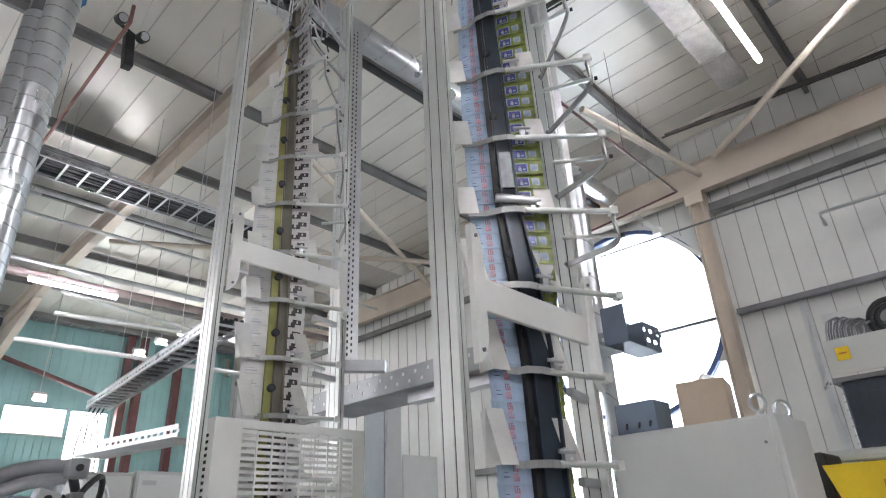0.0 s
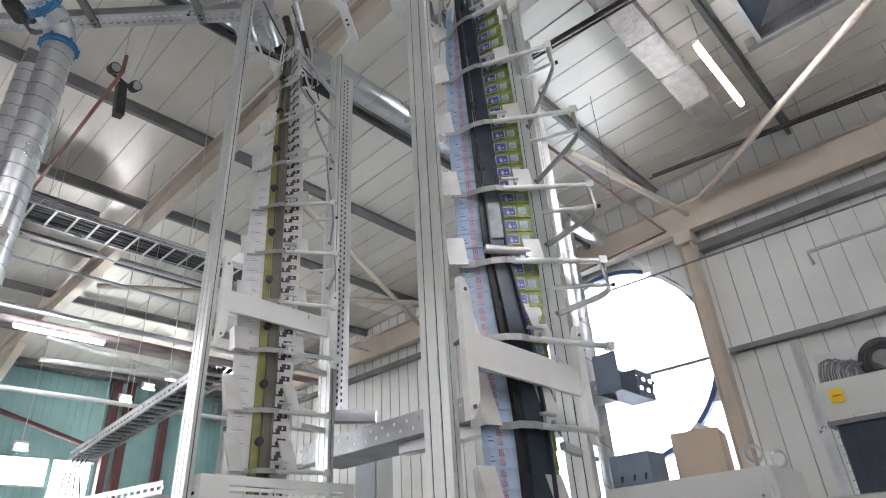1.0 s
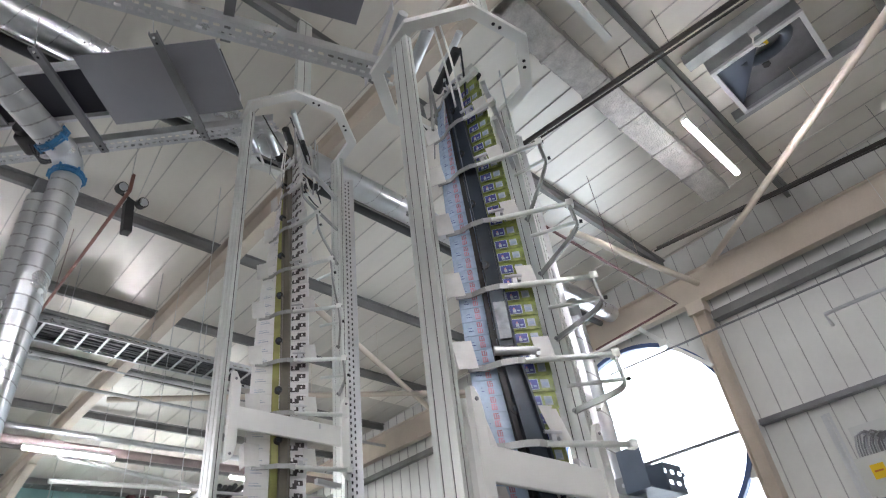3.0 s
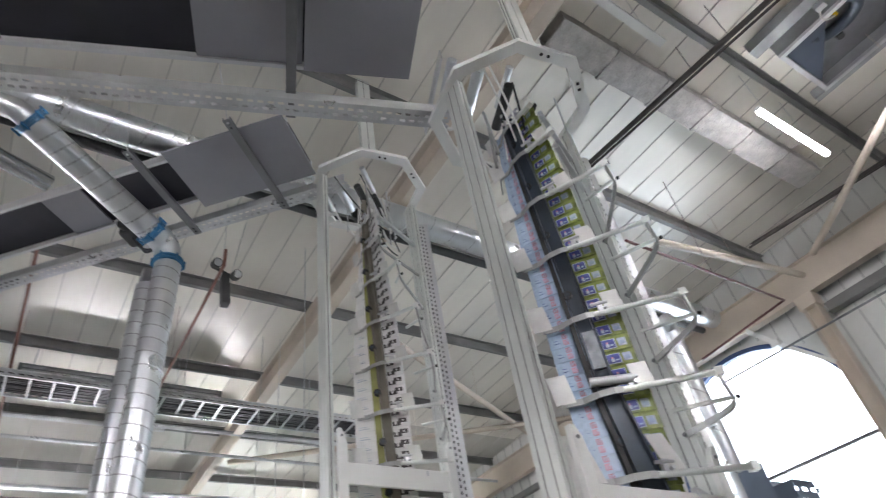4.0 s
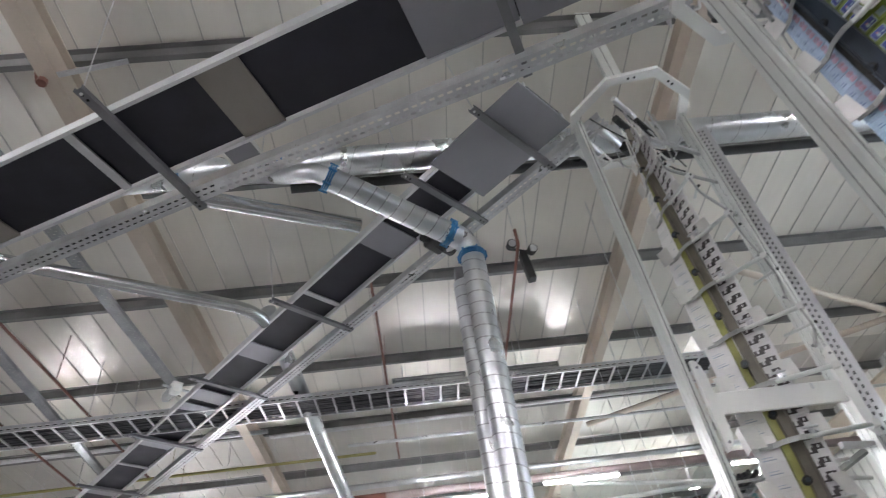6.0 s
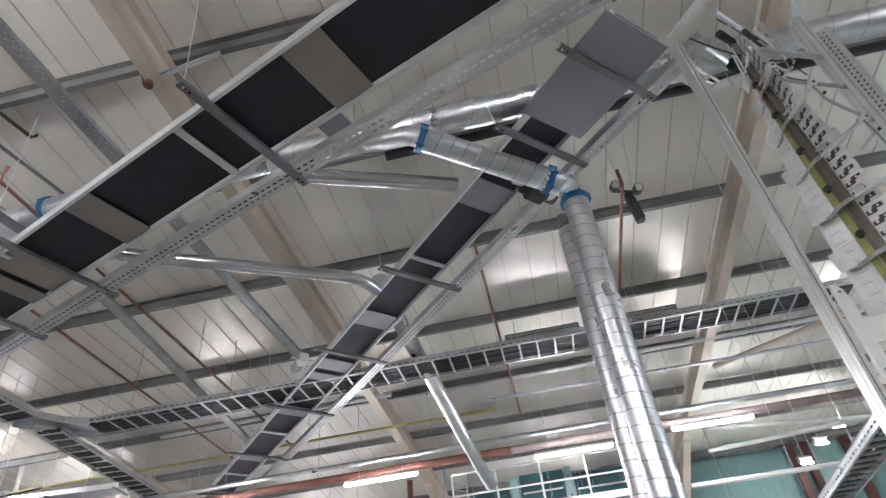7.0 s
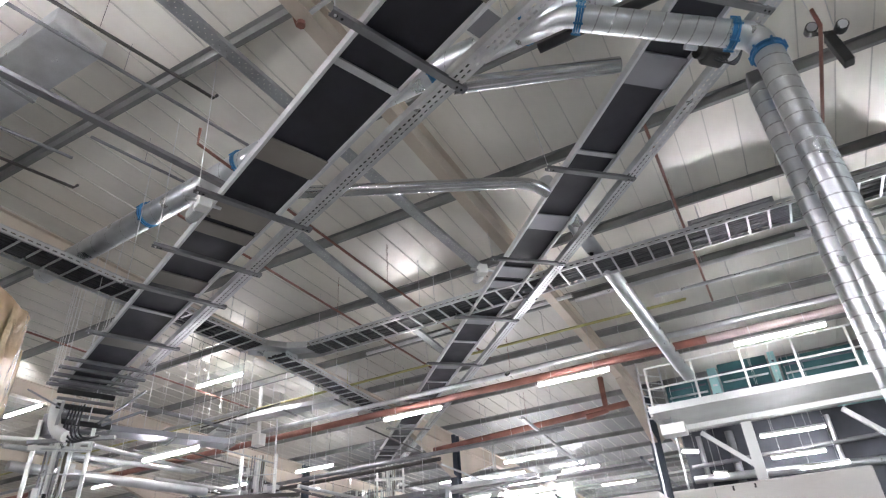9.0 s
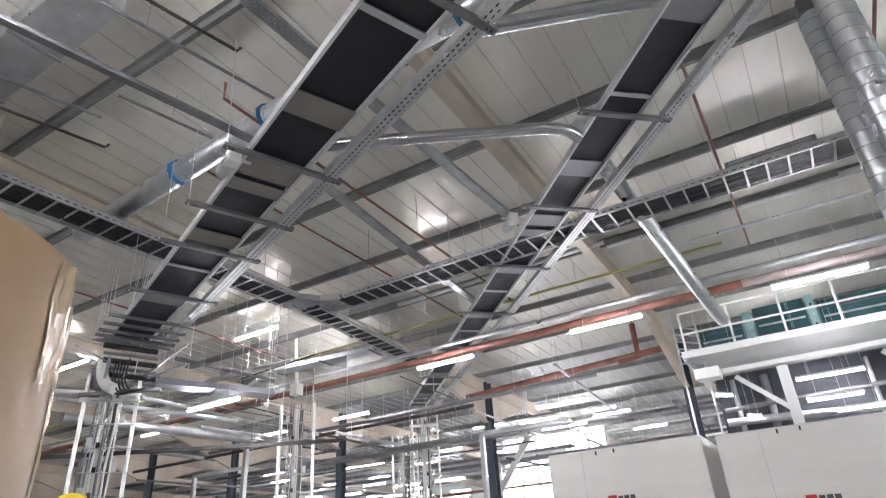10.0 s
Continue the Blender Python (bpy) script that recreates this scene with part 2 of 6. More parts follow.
def slotted(bm, p, q, side, width, thick, pitch, rows=2, mi=0, fill=0.42):
    """A slotted steel strip from p to q: long rails with rungs between the slots. side: the strip's cross direction."""
    p, q, side = Vector(p), Vector(q), Vector(side).normalized()
    d = (q - p).normalized()
    nrm = d.cross(side)
    m = Matrix((side, d, nrm)).transposed()
    L = (q - p).length
    rail = width / (rows * 2 + 1) * 1.15
    gap = (width - rail * (rows + 1)) / rows
    for i in range(rows + 1):
        off = -width / 2 + rail / 2 + i * (rail + gap)
        box(bm, (p + q) / 2 + side * off, (rail, L, thick), m, mi)
    n = int(L / pitch)
    for i in range(rows):
        off = -width / 2 + rail + gap / 2 + i * (rail + gap)
        for k in range(n + 1):
            box(bm, p + d * (k + 0.5 * (i % 2)) * pitch + side * off, (gap * 1.02, pitch * fill, thick * 0.96), m, mi)


# ---- the hall ----
def roof_z(y):
    return 8.2 - 0.03 * y if y < 19.5 else 7.615 - 0.02 * (y - 19.5)


X0, X1, Y0, Y1 = -46.0, 10.4, -14.0, 44.0
END = 10.4
bm = B()
span(bm, (X0, Y0, -0.3), (X1 + 0.3, Y1, 0.0))
solo("floor", bm, CONCRETE, "worn grey concrete factory floor", "floor", kind="structure")

# end wall with a round window over a broad glazed strip
WC, WR = (5.0, 4.95), 1.78
bm = B()
ring = []
for i in range(49):
    a = math.pi * (-0.2 + 1.4 * i / 48)
    ring.append((WC[0] + WR * math.cos(a), WC[1] + WR * math.sin(a)))
low = 1.2
left, right = ring[-1], ring[0]
to = frame_of((END, 0, 0), (0, 1, 0), (0, 0, 1))
# strips of wall left and right of the opening, above and below it
span(bm, (END, Y0, 0), (END + 0.14, 3.2, 9.0))
span(bm, (END, 6.8, 0), (END + 0.14, Y1, 9.0))
span(bm, (END, 3.2, 0), (END + 0.14, 6.8, low))
prism(bm, [(6.8, 9.0), (3.2, 9.0), (3.2, left[1])] + ring[::-1] + [(6.8, right[1])], to, 0.14)
RIBS = []
for i in range(int((Y1 - Y0) / 0.333)):
    y = Y0 + i * 0.333
    if not 3.1 < y < 6.9:
        RIBS.append((y, 0.3))
    else:
        ztop = WC[1] + math.sqrt(max(0, (WR + 0.08) ** 2 - (y - WC[0]) ** 2))
        RIBS.append((y, ztop + 0.05))
bmesh.ops.recalc_face_normals(bm, faces=bm.faces)
wall_end = part("wall_end", bm, WALLP)
tagged(wall_end, "off-white ribbed metal cladding wall with a round window", "wall", kind="structure")
for y, z in RIBS:
    bm = B()
    span(bm, (END - 0.014, y, z), (END - 0.001, y + 0.013, 8.9))
    part("rib", bm, SEAMD, wall_end, "dark panel seam")
bm = B()
span(bm, (X0 - 0.2, Y0, 0), (X0, Y1, 9.0))
solo("wall_far", bm, WALLP, "distant pale metal clad wall", "wall", kind="structure")
bm = B()
span(bm, (X0, Y0 - 0.2, 0), (END + 0.14, Y0, 9.4))
solo("wall_south", bm, WALLP, "plain off-white metal clad wall", "wall", kind="structure")
bm = B()
span(bm, (X0, Y1, 0), (END + 0.14, Y1 + 0.2, 9.0))
solo("wall_north", bm, WALLP, "distant pale metal clad wall", "wall", kind="structure")

# roof sheets with raised seams, one ceiling per strip, dimness coloured into the far two
for nm, ya, yb, mat, lab in (("ceiling_1", Y0, 11.1, ROOF, "glossy off-white profiled metal roof sheets"), ("ceiling_2", 11.1, 19.5, DULLROOF, "off-white profiled roof sheets, darkened for the dimmer back"),
                             ("ceiling_3", 19.5, Y1, FARROOF, "grey metal roof sheets, darkened for the dim far hall")):
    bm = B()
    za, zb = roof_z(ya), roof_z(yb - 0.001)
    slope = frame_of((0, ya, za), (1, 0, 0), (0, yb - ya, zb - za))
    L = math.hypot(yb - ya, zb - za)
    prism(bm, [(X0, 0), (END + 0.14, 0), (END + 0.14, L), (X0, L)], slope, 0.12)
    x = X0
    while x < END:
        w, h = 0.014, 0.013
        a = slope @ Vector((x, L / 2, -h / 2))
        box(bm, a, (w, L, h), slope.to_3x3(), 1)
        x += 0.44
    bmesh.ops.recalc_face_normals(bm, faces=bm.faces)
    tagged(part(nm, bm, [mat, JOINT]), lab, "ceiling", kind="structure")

for y in [-12.6, -10.3, -8.0, -5.8, -3.5, -1.25, 1.02, 3.52, 5.42, 7.64, 9.93, 12.2] + [14.45 + 2.27 * i for i in range(13)]:
    bm = B()
    z = roof_z(y) - 0.035
    # a Z-shaped purlin
    span(bm, (X0, y - 0.006, z - 0.15), (END - 0.01, y + 0.006, z))
    span(bm, (X0, y + 0.006, z - 0.15), (END - 0.01, y + 0.062, z - 0.14))
    span(bm, (X0, y - 0.062, z - 0.012), (END - 0.01, y - 0.006, z))
    solo("purlin", bm, PURLIN, "long dull galvanised roof purlin", "purlin", "roof purlins", "structure")

RAFTERS = [10.12, 3.3, -3.4, -10.1, -16.7, -22.8, -28.6, -34.6, -40.6]
for x in RAFTERS:
    bm = B()
    for ya, yb in ((Y0, 19.3), (19.7, Y1)):
        for a, b in ((ya, yb),):
            za, zb = roof_z(a) - 0.24, roof_z(b - 0.01 if b <= 19.5 else b) - 0.24
            to = frame_of((x, 0, 0), (0, 1, 0), (0, 0, 1))
            d = 0.42
            if x > 9:
                za, zb, d = 7.4, 7.4, 0.58
            for off, w, t0, t1 in ((-0.09, 0.18, 0.0, 0.018), (-0.09, 0.18, d - 0.018, d), (-0.006, 0.012, 0.018, d - 0.018)):
                m = to @ Matrix.Translation((0, 0, off))
                prism(bm, [(a, za - t1), (b, zb - t1), (b, zb - t0), (a, za - t0)], m, w)
    # haunches at the column
    for s in (-1, 1) if x < 9 else ():
        zc = roof_z(19.4) - 0.66
        to = frame_of((x - 0.006, 19.5, 0), (0, s, 0), (0, 0, 1))
        prism(bm, [(0.16, zc + 0.02), (3.4, zc + (0.13 if s < 0 else 0.0)), (0.16, zc - 1.0)], to, 0.012)
        a, b = Vector((x, 19.5 + s * 0.16, zc - 1.0)), Vector((x, 19.5 + s * 3.4, zc + 0.05))
        bar(bm, a, b, 0.18, 0.018)
    bmesh.ops.recalc_face_normals(bm, faces=bm.faces)
    solo("rafter", bm, CREAM, "cream painted steel roof rafter with haunches", "beam", "roof rafters", "structure")
    if x < 9:
        bm = B()
        ztop = roof_z(19.4) - 0.25
        for dy in (-0.14, 0.14):
            span(bm, (x - 0.13, 19.5 + dy - 0.009, 0), (x + 0.13, 19.5 + dy + 0.009, ztop))
        span(bm, (x - 0.007, 19.37, 0), (x + 0.007, 19.63, ztop))
        solo("column", bm, NAVY, "navy painted steel hall column", "column", "hall columns", "structure")

# ---- the two lifting towers ----
MOVING = []


SLOTS = (-0.19, 0.25)


def profile_outline(w, d):
    """The cross-section of a slotted aluminium profile: two grooves along each wide face, one along the front."""
    g, k = 0.008, 0.014
    ys = [f * d for f in SLOTS]
    pts = [(-w / 2, -d / 2), (-g / 2, -d / 2), (-g / 2, -d / 2 + k), (g / 2, -d / 2 + k), (g / 2, -d / 2), (w / 2, -d / 2)]
    for y in ys:
        pts += [(w / 2, y - g / 2), (w / 2 - k, y - g / 2), (w / 2 - k, y + g / 2), (w / 2, y + g / 2)]
    pts += [(w / 2, d / 2), (-w / 2, d / 2)]
    for y in ys[::-1]:
        pts += [(-w / 2, y + g / 2), (-w / 2 + k, y + g / 2), (-w / 2 + k, y - g / 2), (-w / 2, y - g / 2)]
    return pts


def post(name, parent, x, y, z0, z1, w=0.055, d=0.158):
    bm = B()
    prism(bm, profile_outline(w, d), Matrix.Translation((x, y, z0)), z1 - z0)
    bmesh.ops.recalc_face_normals(bm, faces=bm.faces)
    ob = part(name, bm, ALU, parent)
    # black strips put the shade inside each groove into its colour
    bm = B()
    for s in (-1, 1):
        for g in SLOTS:
            box(bm, (x + s * (w / 2 - 0.006), y + g * d, (z0 + z1) / 2), (0.004, 0.0078, z1 - z0 - 0.004))
    box(bm, (x, y - d / 2 + 0.006, (z0 + z1) / 2), (0.0078, 0.004, z1 - z0 - 0.004))
    part("groove_strip", bm, GROOVE, ob, "black strip for the shaded slot")
    return ob


def turn_at(table, z):
    """The azimuth of the stream's width at height z."""
    for (a, ta), (b, tb) in zip(table, table[1:]):
        if z <= b:
            k = max(0, (z - a) / (b - a))
            return radians(ta + (tb - ta) * k)
    return radians(table[-1][1])


def cross(c, th, u, n, z):
    """A place on the twisted stream: u along its width, n towards its front."""
    ux, uy = math.cos(th), math.sin(th)
    return Vector((c[0] + u * ux + n * uy, c[1] + u * uy - n * ux, z))


def ribbon(bm, c, table, u0, u1, n0, n1, z0, z1, mi=0, step=0.12):
    """A box-shaped strip that follows the twist."""
    prev = None
    k = int((z1 - z0) / step)
    drift = 0.055 if c[1] < 3 else 0.0
    for i in range(k + 1):
        z = z0 + (z1 - z0) * i / k
        th = turn_at(table, z)
        o = drift * min(1, max(0, (3.2 - z) / 0.9))
        ring = [bm.verts.new(cross(c, th, u + o * (1.6 if u > 0 else 0.7), n, z)) for u, n in ((u0, n0), (u1, n0), (u1, n1), (u0, n1))]
        if prev:
            for j in range(4):
                bm.faces.new((prev[j], prev[(j + 1) % 4], ring[(j + 1) % 4], ring[j])).material_index = mi
        else:
            bm.faces.new(ring[::-1]).material_index = mi
        prev = ring
    bm.faces.new(prev).material_index = mi


def copy_mesh(kind, u0, u1, hgt):
    """One printed copy: a thin folded sheet with bars and pictures on its front."""
    bm = B()
    t = 0.004
    mats = [PRINT_B, PRINT_G, PRINT_R, PRINT_N, PAPER, PRINT_P] if kind == "blue" else [PAPER, PAPER, INK, INK, PAPER, PRINT_P]

    def leaf(a, b, za, zb, lift, mi, th=t):
        # n towards the front is -y here; the copy leans back at its foot
        def at(u, z, o):
            return Vector((u, -(0.018 * (1 - z / hgt)) - o - 0.012 * ((u - 0.02) / 0.25) ** 2 * -1.0, z))
        us = [a + (b - a) * i / 3 for i in range(4)]
        for p, q in zip(us, us[1:]):
            vs = [bm.verts.new(at(p, za, lift)), bm.verts.new(at(q, za, lift)), bm.verts.new(at(q, zb, lift)), bm.verts.new(at(p, zb, lift))]
            ws = [bm.verts.new(v.co + Vector((0, th, 0))) for v in vs]
            bm.faces.new(vs).material_index = mi
            bm.faces.new(ws[::-1]).material_index = mi
            for i in range(4):
                bm.faces.new((vs[i], ws[i], ws[(i + 1) % 4], vs[(i + 1) % 4])).material_index = mi

    mid = 0.015
    leaf(u0, mid, 0, hgt, 0, 0)
    leaf(mid, u1, 0, hgt, 0, 1)
    if kind == "blue":
        # red headline strokes in a column, small bars beside them
        x = u0 + 0.082
        for k in range(2):
            z0 = 0.012 + 0.042 * k
            leaf(x, x + 0.030, z0, z0 + 0.006, 0.0012, 2, 0.001)
            leaf(x, x + 0.007, z0 + 0.006, z0 + 0.030, 0.0012, 2, 0.001)
            leaf(x + 0.012, x + 0.019, z0 + 0.006, z0 + 0.030, 0.0012, 2, 0.001)
            leaf(x + 0.023, x + 0.030, z0 + 0.006, z0 + 0.024, 0.0012, 2, 0.001)
            leaf(x, x + 0.028, z0 + 0.030, z0 + 0.035, 0.0012, 2, 0.001)
        leaf(u0 + 0.03, u0 + 0.06, 0.03, 0.034, 0.0012, 3, 0.001)
        leaf(u0 + 0.03, u0 + 0.052, 0.05, 0.053, 0.0012, 3, 0.001)
        # a framed picture, a pale window, a bright outer edge
        leaf(mid + 0.042, mid + 0.122, 0.014, 0.078, 0.0012, 5, 0.001)
        leaf(mid + 0.047, mid + 0.117, 0.018, 0.074, 0.0020, 3, 0.0008)
        leaf(mid + 0.066, mid + 0.084, 0.024, 0.046, 0.0026, 5, 0.0008)
        leaf(mid + 0.070, mid + 0.080, 0.046, 0.058, 0.0026, 2, 0.0008)
        leaf(mid + 0.092, mid + 0.108, 0.030, 0.040, 0.0026, 0, 0.0008)
        leaf(mid + 0.136, mid + 0.182, 0.022, 0.074, 0.0012, 5, 0.001)
        leaf(mid + 0.143, mid + 0.175, 0.032, 0.056, 0.0020, 0, 0.0008)
    else:
        leaf(mid + 0.030, mid + 0.100, 0.010, 0.052, 0.0012, 2, 0.001)
        leaf(mid + 0.080, mid + 0.150, 0.036, 0.076, 0.0012, 2, 0.001)
        leaf(mid + 0.048, mid + 0.066, 0.022, 0.052, 0.0020, 4, 0.0008)
        leaf(mid + 0.112, mid + 0.124, 0.046, 0.066, 0.0020, 4, 0.0008)
        leaf(u0 + 0.03, u0 + 0.12, 0.02, 0.026, 0.0012, 5, 0.001)
        leaf(u0 + 0.03, u0 + 0.10, 0.04, 0.044, 0.0012, 5, 0.001)
    me = bpy.data.meshes.new("copy")
    bm.to_mesh(me)
    bm.free()
    for m in mats:
        me.materials.append(m)
    return me


def tower(label, c, ztop, zb, table, rods, kind, foot, zstream):
    """A lifting tower: two slotted posts, a cross beam, an eight-sided head, the twisted belts, guide rods and plates."""
    X, Y = c
    tw = thing("lifting_tower", (X, Y, 0), label, "conveyor tower", "lifting towers")
    post("post", tw, X - 0.555, Y, foot, ztop - 0.02)
    post("post", tw, X + 0.555, Y, foot, ztop - 0.02)
    ma = radians(244.0)
    mast = post("mast", tw, X + 0.60 * math.cos(ma), Y + 0.60 * math.sin(ma), ztop + 0.026, roof_z(Y) + 0.02, 0.16, 0.06)
    # cross beam with its two side cheeks
    yf = Y - 0.115
    to = frame_of((0, yf, 0), (1, 0, 0), (0, 0, 1))
    bm = B()
    box(bm, (X + 0.01, yf - 0.005, zb - 0.08), (0.95, 0.03, 0.165), bevel=0.006)
    beam = part("cross_beam", bm, WHITEP, tw)
    for s in (-1, 1):
        bm = B()
        xo = X + s * 0.53
        pts = [(xo, zb - 0.42), (xo - s * 0.02, zb - 0.41), (xo - s * 0.055, zb - 0.37), (xo - s * 0.075, zb - 0.30), (xo - s * 0.075, zb + 0.14), (xo - s * 0.06, zb + 0.21), (xo - s * 0.03, zb + 0.26), (xo, zb + 0.26)]
        prism(bm, pts if s < 0 else pts[::-1], to @ Matrix.Translation((0, 0, 0.002)), 0.035)
        bmesh.ops.recalc_face_normals(bm, faces=bm.faces)
        ck = part("side_cheek", bm, WHITEP, tw)
        for dz in (-0.36, 0.2):
            bm = B()
            rod(bm, (xo - s * 0.03, yf - 0.045, zb + dz), (xo - s * 0.03, yf, zb + dz), 0.010, 8)
            part("bolt", bm, STRUT, ck, "dark hexagon bolt")
    # eight-sided head
    bm = B()
    R, r, ang = 0.665, 0.565, radians(12.5)
    zt = ztop
    vo = [(X + R * math.cos(ang + i * math.pi / 4), Y + R * math.sin(ang + i * math.pi / 4)) for i in range(8)]
    vi = [(X + r * math.cos(ang + i * math.pi / 4), Y + r * math.sin(ang + i * math.pi / 4)) for i in range(8)]
    for i in range(8):
        j = (i + 1) % 8
        if i == 0:
            continue
        q = [vo[i], vo[j], vi[j], vi[i]]
        prism(bm, q, Matrix.Translation((0, 0, zt - 0.02)), 0.045)
    bmesh.ops.remove_doubles(bm, verts=bm.verts, dist=0.0005)
    bmesh.ops.recalc_face_normals(bm, faces=bm.faces)
    head = part("head_ring", bm, WHITEP, tw, "white eight-sided head plate")
    for i in range(1, 8):
        j = (i + 1) % 8
        for f in (0.42, 0.55):
            p = Vector(((vo[i][0] * (1 - f) + vo[j][0] * f) * 0.5 + (vi[i][0] * (1 - f) + vi[j][0] * f) * 0.5,
                        (vo[i][1] * (1 - f) + vo[j][1] * f) * 0.5 + (vi[i][1] * (1 - f) + vi[j][1] * f) * 0.5, zt - 0.024))
            if i in (5, 6):
                bm = B()
                rod(bm, p, p + Vector((0, 0, 0.012)), 0.014, 10)
                part("bolt_hole", bm, BLACK, head, "black round bolt hole")
    # belts
    sl, dk = (SLATE, BLACK) if kind == "blue" else (BROWNB, OLIVE)
    bm = B()
    w0, w1 = (-0.048, 0.05) if kind == "blue" else (-0.04, 0.04)
    ribbon(bm, c, table, w0, w1, 0.035, 0.055, foot + 0.1, ztop - 0.15)
    bmesh.ops.recalc_face_normals(bm, faces=bm.faces)
    chn = part("belt_channel", bm, sl, tw, smooth=True)
    for a in (w0, w1 - 0.012):
        bm = B()
        ribbon(bm, c, table, a, a + 0.012, 0.0555, 0.085, foot + 0.1, ztop - 0.15)
        bmesh.ops.recalc_face_normals(bm, faces=bm.faces)
        part("channel_edge", bm, sl, chn, smooth=True)
    bm = B()
    ribbon(bm, c, table, w0 - (0.035 if kind == "blue" else 0.06), w0 - 0.006, 0.03, 0.06, foot + 0.1, ztop - 0.15)
    ribbon(bm, c, table, w0 + 0.03, w1 - 0.03, -0.06, -0.04, foot + 0.1, ztop - 0.15)
    bmesh.ops.recalc_face_normals(bm, faces=bm.faces)
    part("belt", bm, dk, tw, smooth=True)
    if kind == "blue":
        bm = B()
        ribbon(bm, c, table, -0.034, 0.036, 0.056, 0.075, 3.28, 3.52, 0, 0.06)
        bmesh.ops.recalc_face_normals(bm, faces=bm.faces)
        part("cover_plate", bm, COVER, tw, "polished steel cover over the belt", smooth=True)
        th = turn_at(table, 3.2)
        bm = B()
        rod(bm, cross(c, th, -0.09, 0.11, 3.19), cross(c, th, 0.14, 0.11, 3.17), 0.026, 12)
        part("roller", bm, GALV, tw, "bright steel cross roller", smooth=True)
    # guide rods, fingers, plates
    ends = []
    for lv, (z, ln) in enumerate(rods):
        th = turn_at(table, z)
        P = lambda u, n, dz=0.0, th=th, z=z: cross(c, th, u, n, z + dz)
        bm = B()
        rod(bm, P(0.07, 0.10), P(ln, 0.10), 0.017, 10)
        arm = part("guide_rod", bm, ALU, tw, smooth=True)
        bm = B()
        box(bm, P(ln + 0.008, 0.10), (0.045, 0.045, 0.045), Matrix.Rotation(th, 3, "Z"))
        part("end_block", bm, WHITEP, arm, "pale end block")
        bm = B()
        tip = -0.24 if z > 2.5 else -0.15
        pts = [P(0.10, 0.10), P(0.02, 0.115), P(-0.06, 0.10), P(tip * 0.6, 0.05), P(tip, 0.045)]
        for a, b in zip(pts, pts[1:]):
            bar(bm, a, b, 0.006, 0.036)
        part("finger", bm, FINGER, tw, "flat bent grey steel finger", smooth=False)
        lean = -0.02 if z > 2.9 else -0.07
        la, lb = (-0.29, -0.18) if z > 2.5 else (-0.23, -0.13)
        for s, a, b, h in ((-1, la, lb, 0.17 if z > 2.9 else 0.25), (1, 0.16, 0.26, 0.16 if z > 2.9 else 0.22)):
            bm = B()
            n = 0.05 if s < 0 else 0.06
            q = [P(a, n), P(b, n), P(b + lean, n + 0.0, h), P(a + lean, n, h)]
            nn = (q[1] - q[0]).cross(q[3] - q[0]).normalized() * 0.004
            vs = [bm.verts.new(v) for v in q] + [bm.verts.new(v + nn) for v in q]
            for f in ((0, 1, 2, 3), (7, 6, 5, 4), (0, 4, 5, 1), (1, 5, 6, 2), (2, 6, 7, 3), (3, 7, 4, 0)):
                bm.faces.new([vs[i] for i in f])
            if s < 0 and z < 3.4:
                m = [P(a, n), P(a - 0.005, n - 0.11), P(a - 0.02, n - 0.11, h), P(a + lean, n, h)]
                vs = [bm.verts.new(v) for v in m] + [bm.verts.new(v + Vector((0.003, 0.003, 0))) for v in m]
                for f in ((0, 1, 2, 3), (7, 6, 5, 4), (0, 4, 5, 1), (1, 5, 6, 2), (2, 6, 7, 3), (3, 7, 4, 0)):
                    bm.faces.new([vs[i] for i in f])
            bmesh.ops.recalc_face_normals(bm, faces=bm.faces)
            part("guide_plate", bm, PLATE, tw)
        # clamp with two screws beside the belt
        bm = B()
        box(bm, P(0.115, 0.10, 0.03), (0.03, 0.028, 0.09), Matrix.Rotation(th, 3, "Z"), bevel=0.004)
        rod(bm, P(0.06, 0.12, 0.055), P(0.16, 0.12, 0.055), 0.010, 8)
        rod(bm, P(0.14, 0.08, 0.02), P(0.14, 0.14, 0.02), 0.011, 8)
        part("clamp", bm, GALV, arm, "small bright steel clamp")
        if table[1][0] + 0.55 < z < ztop - 0.85:
            # bent hoop from the rod's end back to the far post
            E = P(ln, 0.10)
            far = Vector((X + 0.518, Y - 0.03, z - 0.15))
            k1 = E + Vector((0.012, -0.01, -0.15))
            k2 = k1 + Vector((0.0, 0.0, -0.05))
            bm = B()
            pts = [E + Vector((0, 0, 0.012)), k1] + arc(k1 + (k2 - k1) * 0.3, k2, k2 + (far - k2) * 0.35, 6) + [far]
            for p, q in zip(pts, pts[1:]):
                bar(bm, p, q + (q - p).normalized() * 0.006, 0.034, 0.014, up=(0.68, -0.74, 0.0))
            part("hoop", bm, FINGER, tw, "flat bent grey steel hoop")
            bm = B()
            rod(bm, far + Vector((-0.02, 0, 0)), far + Vector((0.02, 0, 0)), 0.012, 8)
            part("hoop_bolt", bm, STRUT, tw)
            bm = B()
            rod(bm, P(0.29, 0.02, -0.13), k1, 0.013, 8)
            part("lower_rod", bm, ALU, tw)
            for p in (E, k1):
                bm = B()
                rod(bm, p + (E - P(0, 0.1)).normalized() * 0.018, p + (E - P(0, 0.1)).normalized() * 0.036, 0.012, 8)
                part("end_screw", bm, BLACK, arm, "black screw head")
        else:
            far = Vector((X + 0.53, Y - 0.02, z - 0.05))
            bm = B()
            bar(bm, P(0.27, 0.02, -0.07), far + Vector((0, 0, -0.02)), 0.035, 0.04)
